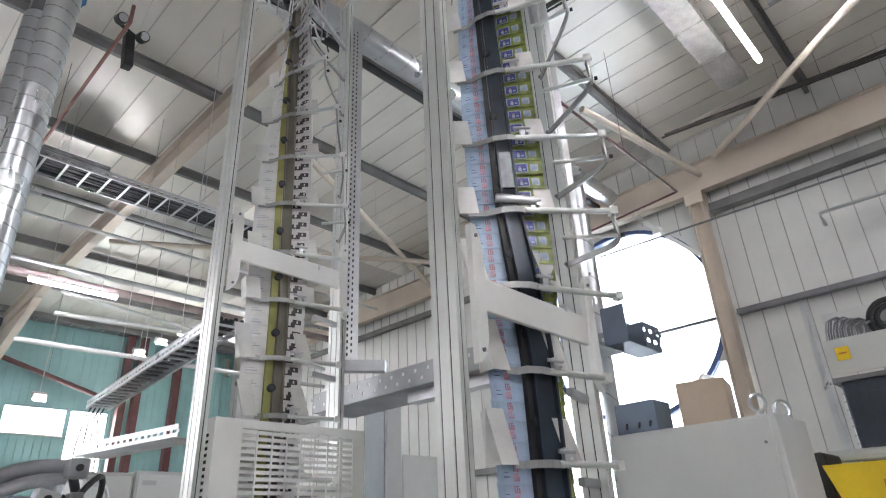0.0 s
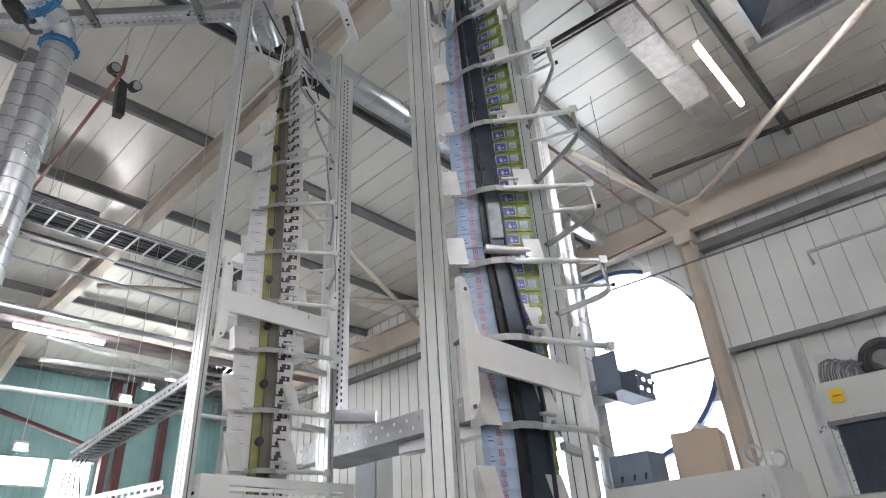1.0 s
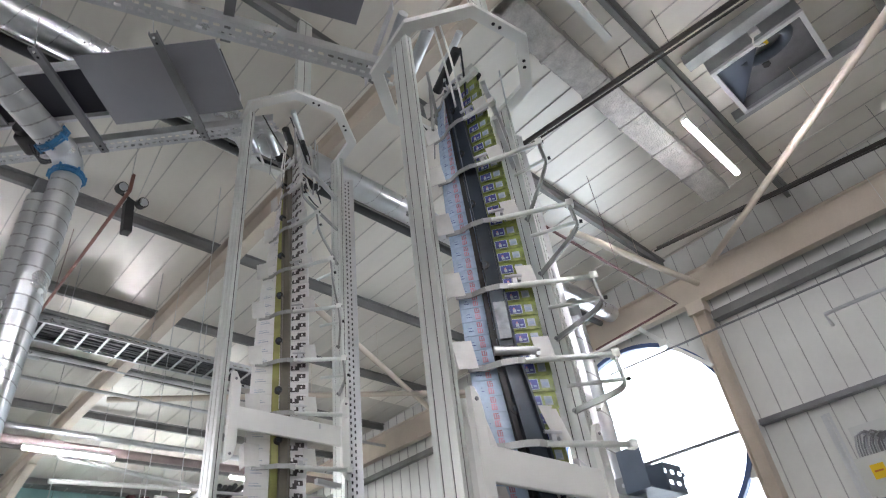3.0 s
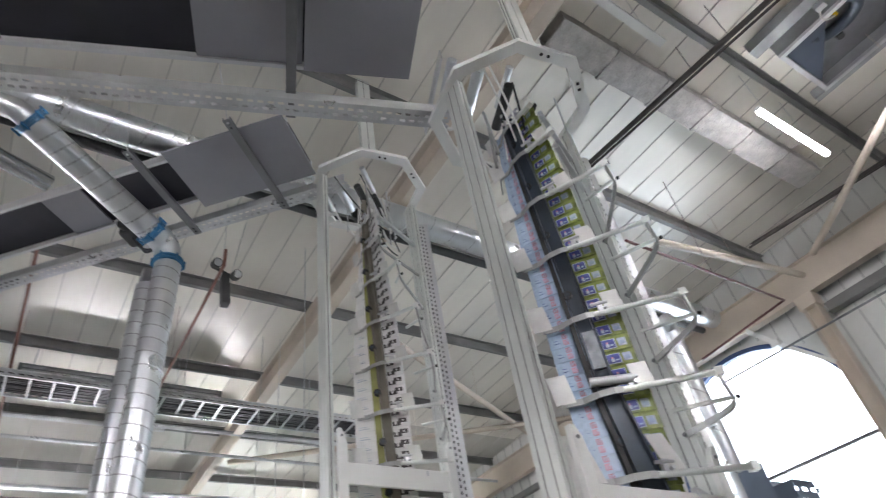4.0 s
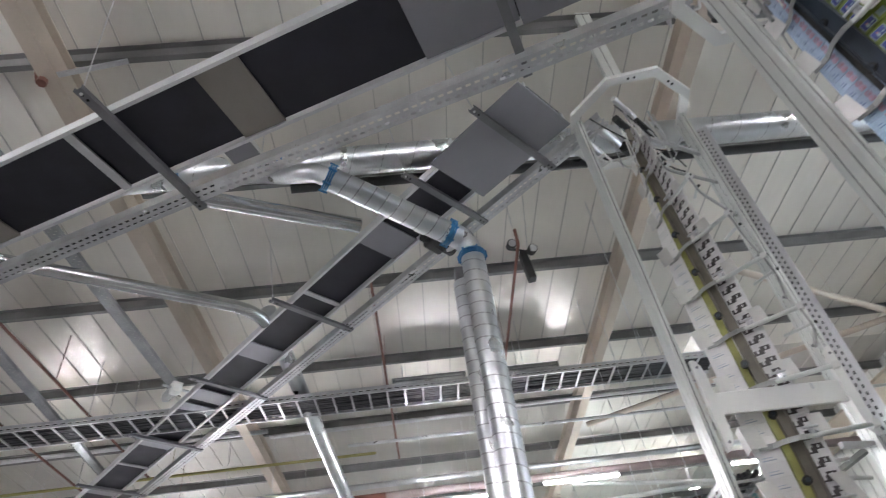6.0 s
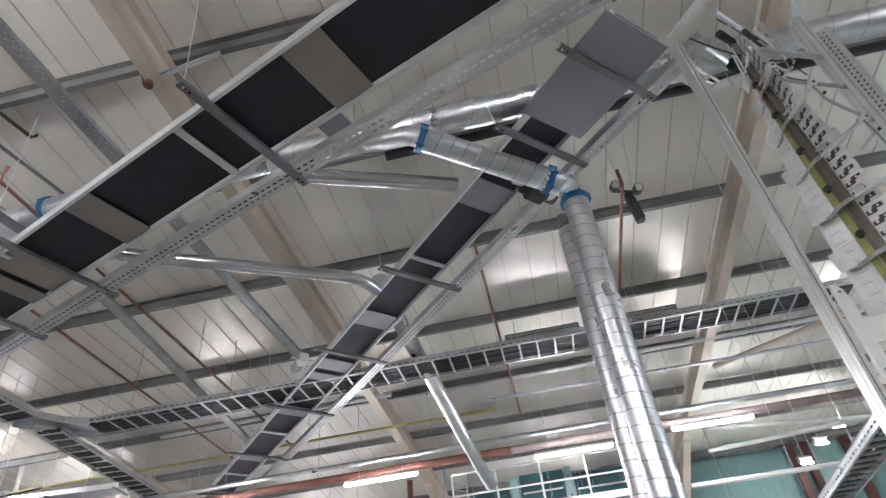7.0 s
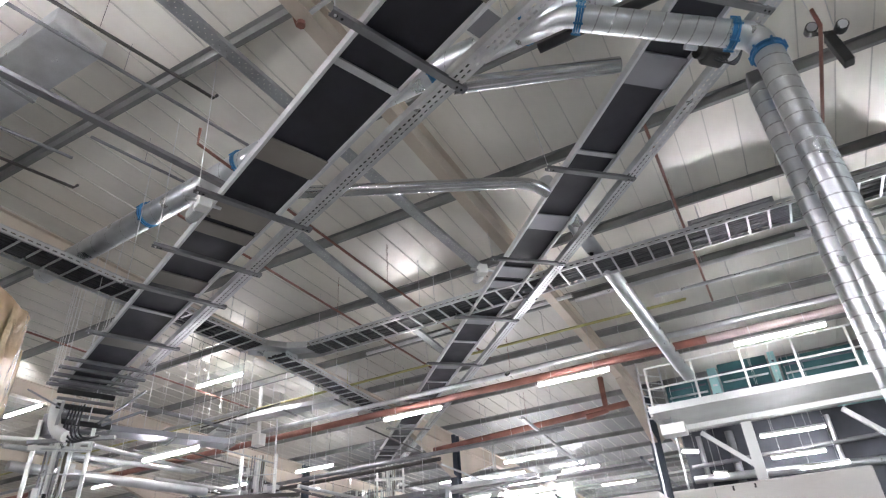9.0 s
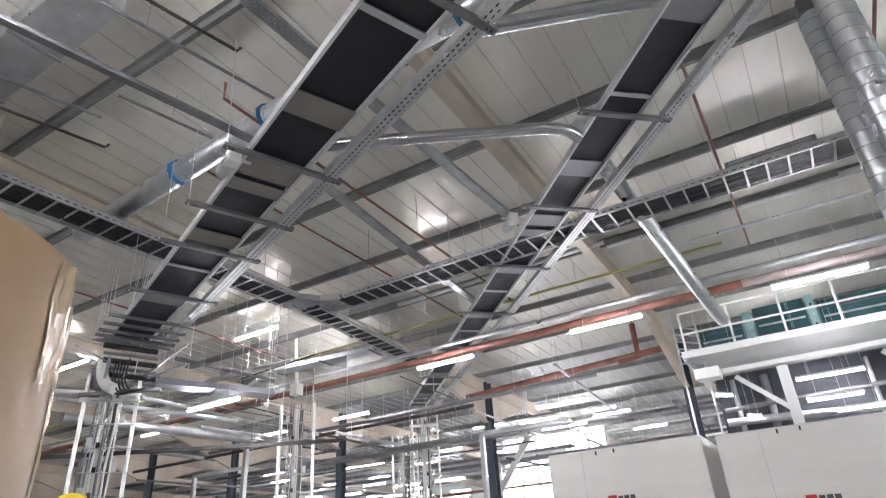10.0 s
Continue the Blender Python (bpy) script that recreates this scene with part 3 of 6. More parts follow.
            part("bracket_arm", bm, GALV, tw)
        # idler wheel beside the belt, between the rods
        zw = z + 0.2
        th = turn_at(table, zw)
        bm = B()
        wu = w0 + (0.035 if zw < 2.6 else 0.012) if c[1] < 3 else w0 - 0.012
        rod(bm, cross(c, th, wu, 0.05, zw), cross(c, th, wu, 0.066 if c[1] < 3 else 0.09, zw), 0.03, 14)
        wh = part("idler_wheel", bm, BLACK, tw, "black rubber idler wheel")
        bm = B()
        rod(bm, cross(c, th, wu, 0.0665 if c[1] < 3 else 0.0905, zw), cross(c, th, wu, 0.07 if c[1] < 3 else 0.094, zw), 0.016, 10)
        part("hub", bm, SLATE, wh)
    # the stream of copies, one pitch apart, carried upwards together
    pitch = 0.094
    u0, u1 = (-0.225, 0.225) if kind == "blue" else (-0.27, 0.19)
    me = copy_mesh(kind, u0, u1, 0.20)
    st = thing("printed_copy_stream", (X, Y, zstream[0]),
               "overlapping stream of pale blue and green printed copies" if kind == "blue" else "overlapping stream of white printed copies with dark pictures",
               "printed copies")
    k = 0
    z = zstream[0]
    while z < zstream[1]:
        th = turn_at(table, z + 0.3)
        ob = new("copy", me)
        ob.parent = st
        o = cross(c, th, 0, 0.012, z) - Vector((X, Y, zstream[0]))
        ob.matrix_basis = Matrix.Translation(o) @ Matrix.Rotation(th, 4, "Z")
        z += pitch
    MOVING.append((st, [(0.0, pose(X, Y, zstream[0])), (10.0, pose(X, Y, zstream[0] + 0.47))]))
    return tw


RT = (2.53, 1.81)
LT = (2.45, 4.03)
TWIST_R = [(0.0, -15), (2.3, -15), (2.67, -24), (3.12, -40), (3.6, -46), (4.1, -55), (4.6, -66), (5.6, -95)]
TWIST_L = [(0.0, -14), (3.2, -12), (3.65, -24), (4.07, -35), (4.53, -45), (4.98, -57), (5.46, -74), (6.6, -105)]
tower("tall aluminium tower with white head ring, lifting blue printed copies", RT, 5.65, 2.59, TWIST_R,
      [(0.9, 0.45), (1.34, 0.45), (1.78, 0.45), (2.22, 0.46), (2.67, 0.58), (3.12, 0.57), (3.6, 0.57), (4.1, 0.56), (4.58, 0.5), (5.05, 0.3), (5.4, 0.26)], "blue", 0.0, (0.1, 5.2))
tower("taller aluminium tower with a louvred foot, lifting white copies", LT, 6.8, 3.58, TWIST_L,
      [(1.9, 0.45), (2.33, 0.45), (2.75, 0.45), (3.21, 0.5), (3.62, 0.46), (4.07, 0.47), (4.53, 0.46), (4.98, 0.44), (5.46, 0.4), (5.9, 0.28), (6.25, 0.24)], "white", 0.0, (0.1, 6.3))


def upright_strut(name, x, y, z0, z1, label):
    """A slotted channel standing beside a post, with dark cables behind its slots."""
    st = thing(name, (x, y, z0), label, "cable strut", "cable struts")
    side = Vector((0.66, -0.75, 0))
    back = Vector((0.75, 0.66, 0))
    bm = B()
    slotted(bm, (x, y, z0), (x, y, z1), side, 0.125, 0.003, 0.055, 3, 0, 0.5)
    for s in (-1, 1):
        bar(bm, Vector((x, y, z0)) + side * s * 0.064 + back * 0.02, Vector((x, y, z1)) + side * s * 0.064 + back * 0.02, 0.004, 0.045, up=side)
    part("channel", bm, RAILW, st)
    for k in range(4):
        bm = B()
        o = side * (-0.042 + 0.028 * k) + back * 0.022
        rod(bm, Vector((x, y, z0 + 0.05)) + o, Vector((x, y, z1 - 0.02)) + o, 0.014, 8)
        part("cable", bm, CABLE, st, "black cable inside the strut", smooth=True)
    for z in (z0 + 0.3, (z0 + z1) / 2, z1 - 0.3):
        bm = B()
        box(bm, (x - 0.05, y + 0.01, z), (0.05, 0.05, 0.06), bevel=0.004)
        part("fixing", bm, GALV, st)


upright_strut("slotted_strut", 3.155, 1.80, 2.845, 5.4, "bright slotted galvanised strut beside the tower post")
upright_strut("slotted_strut", 3.075, 3.98, 2.845, 6.5, "bright slotted galvanised strut beside the tower post")

# ---- overhead belt conveyors ----
def conveyor(base, d, z, s0, s1, width, panels, hangers, name_label, tray_off, tray_ends, wide, dip=0.0):
    d = Vector((d[0], d[1], 0)).normalized()
    n = Vector((-d.y, d.x, 0)) * -1
    base = Vector((base[0], base[1], 0))
    at = lambda s, l, zz: base + d * s + n * l + Vector((0, 0, zz))
    cv = thing("overhead_conveyor", at((s0 + s1) / 2, 0, z), name_label, "conveyor", "overhead conveyors")
    hw = width / 2
    m = Matrix((n, d, Vector((0, 0, 1)))).transposed()
    if m.determinant() < 0:
        m = Matrix((-n, d, Vector((0, 0, 1)))).transposed()
    bm = B()
    box(bm, at((s0 + s1) / 2, 0, z + 0.04), (width - 0.06, s1 - s0, 0.012), m)
    part("belt", bm, BELT, cv, "black ribbed rubber belt underside")
    for s in (-1, 1):
        bm = B()
        box(bm, at((s0 + s1) / 2, s * hw, z + 0.03), (0.018, s1 - s0, 0.1), m)
        box(bm, at((s0 + s1) / 2, s * (hw - 0.012), z - 0.018), (0.02, s1 - s0, 0.006), m)
        part("side_rail", bm, RAILW, cv)
    for a, b in panels:
        bm = B()
        box(bm, at((a + b) / 2, 0, z + 0.012), (width - 0.045, b - a, 0.02), m, bevel=0.004 if b - a > 0.2 else 0.0)
        if a == s0 and wide:
            box(bm, at((a + b) / 2, 0, z - 0.012), (wide, b - a, 0.02), m, bevel=0.004)
        part("underside_panel" if b - a > 0.2 else "cross_strip", bm, GALV if b - a <= 0.2 else (STRIPB if dip and a > -1 else PANEL), cv)
    for s in hangers:
        bm = B()
        A, C = at(s, -hw - 0.27, z - 0.06), at(s, hw + 0.42, z - 0.06)
        bar(bm, A, C, 0.07, 0.004)
        for e in (-1, 1):
            bar(bm, A + d * e * 0.035 + Vector((0, 0, 0.02)), C + d * e * 0.035 + Vector((0, 0, 0.02)), 0.004, 0.045)
        for q in (A, C):
            for k in (0.05, 0.1):
                p = q + (C - A).normalized() * (k if q is A else -k) + Vector((0, 0, -0.004))
                rod(bm, p, p + Vector((0, 0, -0.004)), 0.012, 8, 1)
        hb = part("hanger_bar", bm, [STRUT, GROOVE], cv, "dark slotted channel hanger bar")
        bm = B()
        for l in (-hw - 0.23,):
            rod(bm, at(s, l, z - 0.08), Vector((*at(s, l, 0).xy, roof_z(at(s, l, 0).y) - 0.04)) + d * 0.25, 0.005, 6)
        rod(bm, at(s, -hw - 0.23, z - 0.07), at(s, -hw - 0.23, z - 0.03), 0.012, 8)
        part("drop_rod", bm, RAILW, hb, "thin bright hanging rod")
    # slotted tray beside the belt
    bm = B()
    a, b = tray_ends
    mid = a + 4.0
    for p, q, zp, zq in ((a, mid, z - dip, z), (mid, b, z, z)):
        slotted(bm, at(p, tray_off + 0.075, zp + 0.005), at(q, tray_off + 0.075, zq + 0.005), (0, 0, 1), 0.09, 0.003, 0.09, 1)
        slotted(bm, at(p, tray_off, zp - 0.037), at(q, tray_off, zq - 0.037), n, 0.15, 0.003, 0.075, 2)
        bar(bm, at(p, tray_off - 0.075, zp + 0.01), at(q, tray_off - 0.075, zq + 0.01), 0.012, 0.095)
    tr = thing("cable_tray", at((a + b) / 2, tray_off, z), "bright slotted galvanised cable tray along the conveyor", "cable tray", "conveyor cable trays")
    part("tray", bm, GALV, tr)
    bm = B()
    for i in range(4):
        rod(bm, at(mid, tray_off + 0.03 - 0.017 * i, z - 0.026), at(b - 0.1, tray_off + 0.03 - 0.017 * i, z - 0.026), 0.008, 6)
    part("cable", bm, CABLE, tr, "black cables lying in the tray")
    return at


def pattern(start, end, dark=1.15, strip=0.36):
    out, s = [], start
    i = 0
    while s < end - 0.5:
        s += dark if i % 2 == 0 else dark * 0.75
        w = strip if i % 2 == 0 else 0.07
        out.append((s, s + w))
        s += w
        i += 1
    return out


conveyor((-0.98, 2.67), (-0.930, 0.366), 5.85, -2.75, 11.0, 0.69,
              [(-2.75, -1.95), (-1.94, -1.2), (0.03, 0.41), (1.55, 1.63), (2.78, 3.14), (3.98, 4.4), (4.5, 4.75)] + pattern(4.75, 10.5), [-1.86, 1.16, 3.92, 5.24, 6.37, 8.2, 9.47, 9.9, 10.3, 10.6, 10.85],
              "overhead belt conveyor, dark belt with grey underside panels", 0.62, (-3.1, 10.8), 0.72, 0.13)
conveyor((-0.39, 5.67), (-0.683, 0.730), 6.75, -2.75, 17.5, 0.6,
              [(-2.75, -1.46), (-0.45, 0.0), (1.14, 1.21), (2.56, 2.95), (4.1, 4.45), (4.6, 4.85)] + pattern(4.85, 17), [-2.26, -1.2, 1.5, 3.8, 6.0, 8.4, 11.0, 13.6, 16.2],
              "higher overhead belt conveyor, dark belt with grey panels", 0.66, (-3.0, 17.3), 0.82)

# ---- lamps ----
def tube_lamp(x, y, z, length=1.55, az=0.0, r=0.035, far=False):
    """A hanging batten with one bright tube, on a thin drop rod."""
    lm = thing("strip_lamp", (x, y, z), "glowing white fluorescent strip lamp hung from the roof", "lamp", "strip lamps")
    bm = B()
    box(bm, (x, y, z + 0.05), (length, 0.07, 0.05))
    part("batten", bm, WHITEP, lm)
    bm = B()
    rod(bm, (x - length / 2 + 0.02, y, z), (x + length / 2 - 0.02, y, z), r, 10)
    part("tube", bm, TUBEF if far else TUBEM, lm, "bright glowing tube", smooth=True)
    for s in (-0.3, 0.3):
        bm = B()
        rod(bm, (x + s * length, y, z + 0.07), (x + s * length, y, roof_z(y) - 0.05), 0.004, 5)
        part("drop_rod", bm, GALV, lm)
    lm.rotation_euler = (0, 0, az)
    return lm


# lamps at y below 0 and from (-17, 3) to (-36, 15) are unseen additions
for x, y, z in [(7.02, 1.17, 7.15), (3.07, 12.32, 6.02), (0.36, 12.30, 5.91), (-3.57, 12.29, 5.97), (-7.5, 12.33, 5.97), (-12.2, 10.7, 7.35), (-11.85, 14.2, 6.8), (-14.1, 16.9, 6.45),
                (-10.98, 8.65, 4.97), (-9.68, 22.9, 6.48), (-6.36, 16.7, 5.53), (-7.38, 19.4, 5.45), (-7.5, 25.5, 6.8), (0.05, 20.6, 5.75), (0.17, 25.5, 6.0), (-19.0, 18.0, 6.7), (-24.6, 16.6, 7.35),
                (7.6, 13.6, 6.4), (0.5, -3.0, 7.2), (-6.0, -3.0, 7.2), (-12.0, -3.0, 7.2), (0.5, -8.0, 7.3), (-6.0, -8.0, 7.3), (-17.0, 3.0, 7.2), (-17.5, 9.0, 7.2),
                (-23.0, 9.5, 7.2), (-30.0, 12.0, 7.1), (-36.0, 15.0, 7.0), (-5.75, 1.55, 7.12)]:
    tube_lamp(x, y, z)
# lower unseen row behind the eye, added to brighten the surfaces facing it
for x in (-13.0, -9.5, -6.0, -2.5, 1.0):
    tube_lamp(x, -2.8, 5.4)
rnd = random.Random(5)
for j in range(11):
    y = 21.5 + 2.0 * j
    for i in range(12):
        x = -3.0 * i * (1 + 0.02 * j) + 1.5 + rnd.uniform(-0.7, 0.7) - j * 0.7
        if x > X0 + 2 and not (y < 23 and x > -5):
            tube_lamp(x, y + rnd.uniform(-0.5, 0.5), rnd.uniform(4.4, 6.4), 1.25, 0.0, 0.026, True)

# ---- cable ladders under the roof ----
def ladder(a, b, width, z, label, rung=0.3, cables=12, sag=0.0):
    a, b = Vector((*a, z)), Vector((*b, z))
    d = (b - a).normalized()
    n = Vector((-d.y, d.x, 0))
    ld = thing("cable_ladder", (a + b) / 2, label, "cable ladder", "cable ladders")
    for s in (-1, 1):
        bm = B()
        o = n * s * width / 2
        slotted(bm, a + o, b + o, (0, 0, 1), 0.11, 0.004, 0.12, 1)
        bar(bm, a + o + Vector((0, 0, -0.055)), b + o + Vector((0, 0, -0.055)), 0.03, 0.004)
        bar(bm, a + o + Vector((0, 0, 0.055)), b + o + Vector((0, 0, 0.055)), 0.03, 0.004)
        part("side_rail", bm, GALV, ld)
    k = int((b - a).length / rung)
    for i in range(k):
        bm = B()
        p = a + d * (i * rung + 0.05) + Vector((0, 0, -0.045))
        bar(bm, p - n * width / 2, p + n * width / 2, 0.03, 0.02)
        part("rung", bm, GALV, ld)
    r = random.Random(3)
    for i in range(cables):
        bm = B()
        o = n * (-width / 2 + 0.05 + (width - 0.1) * i / (cables - 1))
        pts = [a + d * (b - a).length * j / 14 + o + n * r.uniform(-0.015, 0.015) + Vector((0, 0, -0.012 + r.uniform(0, 0.03))) for j in range(15)]
        sweep(bm, pts, 0.023, 6)
        part("cable", bm, CABLE, ld, "black cable laid along the ladder")
    i = 1.0
    while i < (b - a).length:
        for s in (-1, 1):
            p = a + d * i + n * s * width / 2
            bm = B()
            rod(bm, p, Vector((p.x, p.y, roof_z(p.y) - 0.02)), 0.005, 5)
            part("drop_rod", bm, GALV, ld)
        i += 2.4
    return ld


ladder((5.2, 9.5), (-8.2, 9.5), 0.6, 6.8, "galvanised cable ladder full of black cables under the roof")
ladder((-9.0, 8.7), (-9.2, 1.2), 0.62, 6.8, "galvanised cable ladder with black cables, crossing under the roof")
ladder((-8.9, 9.2), (-9.4, 14.5), 0.5, 6.75, "galvanised cable ladder with black cables beyond the corner")
bm = B()
prism(bm, [(-8.1, 9.2), (-8.1, 9.8), (-8.7, 9.6), (-9.3, 8.8), (-9.31, 8.65), (-8.7, 8.65), (-8.45, 9.0)], Matrix.Translation((0, 0, 6.86)), 0.004)
for p, q in (((-8.1, 9.2), (-8.45, 9.0)), ((-8.45, 9.0), (-8.7, 8.65)), ((-8.1, 9.8), (-8.7, 9.62)), ((-8.7, 9.62), (-9.31, 8.8))):
    bar(bm, (*p, 6.8), (*q, 6.8), 0.006, 0.12)
solo("ladder_corner", bm, GALV, "galvanised corner piece joining two cable ladders", "cable ladder")

# ---- air ducts ----
def duct(name, pts, r, label, rings=True, flanges=(), pitch=0.12, seg=24):
    pts = [Vector(p) for p in pts]
    dt = thing(name, pts[0], label, "air duct", "air ducts")
    bm = B()
    sweep(bm, pts, r, seg)
    part("pipe", bm, {"branch_duct": MAIND, "dark_duct": DARKD}.get(name, DUCTM), dt, smooth=True)
    if rings:
        bm = B()
        for a, b in zip(pts, pts[1:]):
            L = (b - a).length
            if L < 0.3:
                continue
            d = (b - a).normalized()
            s, _, u = axes(d)
            # raised lock seam that winds round the pipe
            turns = max(1, int(L / pitch))
            n = turns * 14
            ring = []
            for i in range(n + 1):
                ang = 2 * math.pi * i / 14
                c = a + d * (L * i / n)
                o = math.cos(ang) * s + math.sin(ang) * u
                ring.append((bm.verts.new(c + o * (r + 0.0005) - d * 0.007), bm.verts.new(c + o * (r + 0.004)), bm.verts.new(c + o * (r + 0.0005) + d * 0.007)))
            for p, q in zip(ring, ring[1:]):
                bm.faces.new((p[0], p[1], q[1], q[0]))
                bm.faces.new((p[1], p[2], q[2], q[1]))
        # darker metal gives the seam its shadow line as colour
        tagged(part("seam", bm, GALVD, dt, "raised spiral seam"), kind="")
    for p, d in flanges:
        p, d = Vector(p), Vector(d).normalized()
        bm = B()
        for o, rr in ((-0.02, 1.16), (0.0, 1.06), (0.02, 1.16)):
            rod(bm, p + d * (o - 0.008), p + d * (o + 0.008), r * rr, 20)
        s, _, u = axes(d)
        for k in range(6):
            a = k * math.pi / 3 + 0.2
            q = p + (math.cos(a) * s + math.sin(a) * u) * r * 1.18
            rod(bm, q - d * 0.04, q + d * 0.04, 0.010, 6)
        part("flange", bm, BLUEF, dt, "blue clamping flange")
    return dt


el = arc((0.575, 4.40, 5.48), (0.57, 4.40, 5.68), (0.41, 4.29, 5.66), 8)
ARM = Vector((-0.69, 3.71, 5.97)) - el[-1]
duct("spiral_duct", [(0.585, 4.40, 0.0), (0.585, 4.40, 5.42)] + el + [(-0.69, 3.71, 5.97)], 0.112,
     "silver spiral air duct with an elbow and blue flanges", flanges=[((0.583, 4.40, 5.45), (0, 0, 1)), (el[-1] + ARM * 0.02, ARM), (el[-1] + ARM * 0.98, ARM)])
bm = B()
sweep(bm, [(-0.66, 3.72, 5.965), (-0.78, 3.70, 6.02), (-1.13, 3.98, 6.35), (-1.98, 4.62, 7.2)], 0.09, 20)
solo("duct_stub", bm, DUCTM, "short silver duct rising to the main duct", "air duct", "air ducts", smooth=True)
duct("spiral_duct", [(0.525, 4.875, 0.0), (0.525, 4.875, 5.5)], 0.114, "second silver spiral duct standing close behind another")
duct("main_duct", [(9.9, 4.66, 7.3), (-4.9, 4.66, 7.28), (-10.3, 4.98, 7.2)], 0.17, "long shiny main air duct under the roof", pitch=0.35,
     flanges=[((-1.35, 4.66, 7.29), (1, 0, 0)), ((-2.5, 4.66, 7.28), (1, 0, 0)), ((-5.55, 4.70, 7.28), (1, -0.06, 0)), ((-7.5, 4.80, 7.24), (1, -0.06, 0))])
duct("dark_duct", [(9.9, 4.93, 7.22), (-1.3, 4.93, 7.20)], 0.06, "slim dark painted duct beside the main duct", rings=False)
duct("branch_duct", [(-5.2, 4.9, 6.75), (-2.35, 6.55, 6.8)] + arc((-2.3, 6.6, 6.8), (-2.1, 6.72, 6.8), (-2.02, 6.95, 6.75), 4), 0.085, "thin silver branch duct with a bent end", rings=False)
duct("branch_duct", [(-2.2, 4.5, 6.72), (-0.55, 5.3, 6.85)], 0.09, "thin silver branch duct behind the conveyor", rings=False)
duct("drop_duct", [(-2.2, 7.6, 7.45), (-2.1, 8.63, 7.2), (-1.53, 13.12, 6.0), (-1.45, 13.4, 5.85)], 0.13, "silver duct sloping down from the roof", rings=False)

bm = B()
span(bm, (0.435, 4.785, 5.505), (0.615, 4.965, 5.67), bevel=0.02)
solo("duct_damper", bm, STRUT, "dark grey damper motor box on top of the duct", "damper")
pipe0 = B()
sweep(pipe0, [(9.9, 13.1, 6.42), (-0.9, 13.1, 6.42)], 0.085, 12)
solo("sprinkler_main", pipe0, DUSTY, "dusty pinkish grey end length of the sprinkler main", "pipe", "roof pipes", smooth=True)

# ---- pipes and struts under the roof ----
def pipe(name, pts, r, mat, label, cat="pipe", group="roof pipes", seg=8):
    bm = B()
    sweep(bm, pts, r, seg)
    a, b = Vector(pts[0]), Vector(pts[-1])
    if min(a.z, b.z) > 3:
        # hanging rods up to the roof
        for i in range(1, max(2, int((b - a).length / 4))):
            q = a + (b - a) * i / max(2, int((b - a).length / 4))
            k = min(range(len(pts) - 1), key=lambda j: ((Vector(pts[j]) + Vector(pts[j + 1])) / 2 - q).length)
            p0, p1 = Vector(pts[k]), Vector(pts[k + 1])
            t = max(0, min(1, (q - p0).dot(p1 - p0) / max(1e-6, (p1 - p0).length_squared)))
            q = p0 + (p1 - p0) * t
            rod(bm, q, (q.x, q.y, roof_z(q.y) + 0.01), 0.004, 5)
    return solo(name, bm, mat, label, cat, group, smooth=True)


pipe("sprinkler_main", [(-0.9, 13.1, 6.42), (-40, 13.1, 6.42)], 0.085, REDP, "red painted sprinkler main running through the hall", seg=12)
pipe("steel_pipe", [(9.9, 12.95, 6.62), (-40, 12.95, 6.62)], 0.06, GALV, "grey steel pipe running beside the sprinkler main", seg=10)
pipe("gas_pipe", [(-1.0, 12.2, 7.0), (-30, 12.2, 7.0)], 0.03, YELLOWP, "thin yellow gas pipe under the roof")
pipe("steel_pipe", [(9.9, 11.6, 6.95), (-1.5, 11.6, 6.95)], 0.035, GALV, "thin grey pipe under the roof")
for x, y0, y1, z in ((1.42, 5.9, 11.0, 6.85), (-0.55, 6.0, 12.6, 7.1), (-5.6, 4.0, 12.8, 7.15), (-7.1, 5.0, 12.8, 7.2), (-12.5, 2.0, 12.8, 7.15)):
    pipe("sprinkler_branch", [(x, y0, z + 0.25), (x, y0, z), (x, y1, z - 0.1)], 0.022, REDP, "thin red sprinkler branch pipe")
for p, q in (((-4.16, 0.5, 6.95), (-3.88, 8.6, 6.95)), ((-5.78, 6.1, 7.0), (-6.3, 12.0, 7.0))):
    p, q = Vector(p), Vector(q)
    side = axes(q - p)[0]
    st = thing("strut_channel", (p + q) / 2, "dull grey strut channel slung under the rafters", "strut", "roof struts")
    bm = B()
    slotted(bm, p, q, side, 0.15, 0.004, 0.09, 3, 0, 0.86)
    part("web", bm, GALVD, st)
    for s in (-1, 1):
        bm = B()
        bar(bm, p + side * s * 0.077 + Vector((0, 0, 0.02)), q + side * s * 0.077 + Vector((0, 0, 0.02)), 0.004, 0.06)
        part("flange", bm, GALVD, st)
# rusty clamp and tie on the rafter
cl = thing("rafter_clamp", (-3.5, 3.3, 7.5), "rust-red beam clamp with a grey tie on the rafter", "clamp")
bm = B()
box(bm, (-3.46, 3.42, 7.50), (0.16, 0.14, 0.10), Matrix.Rotation(0.4, 3, "Z"), bevel=0.01)
rod(bm, (-3.46, 3.42, 7.38), (-3.46, 3.42, 7.52), 0.05, 8)
part("clamp", bm, REDP, cl)
bm = B()
bar(bm, (-3.40, 3.42, 7.50), (-2.75, 3.5, 7.82), 0.05, 0.03)
part("tie", bm, GALV, cl)

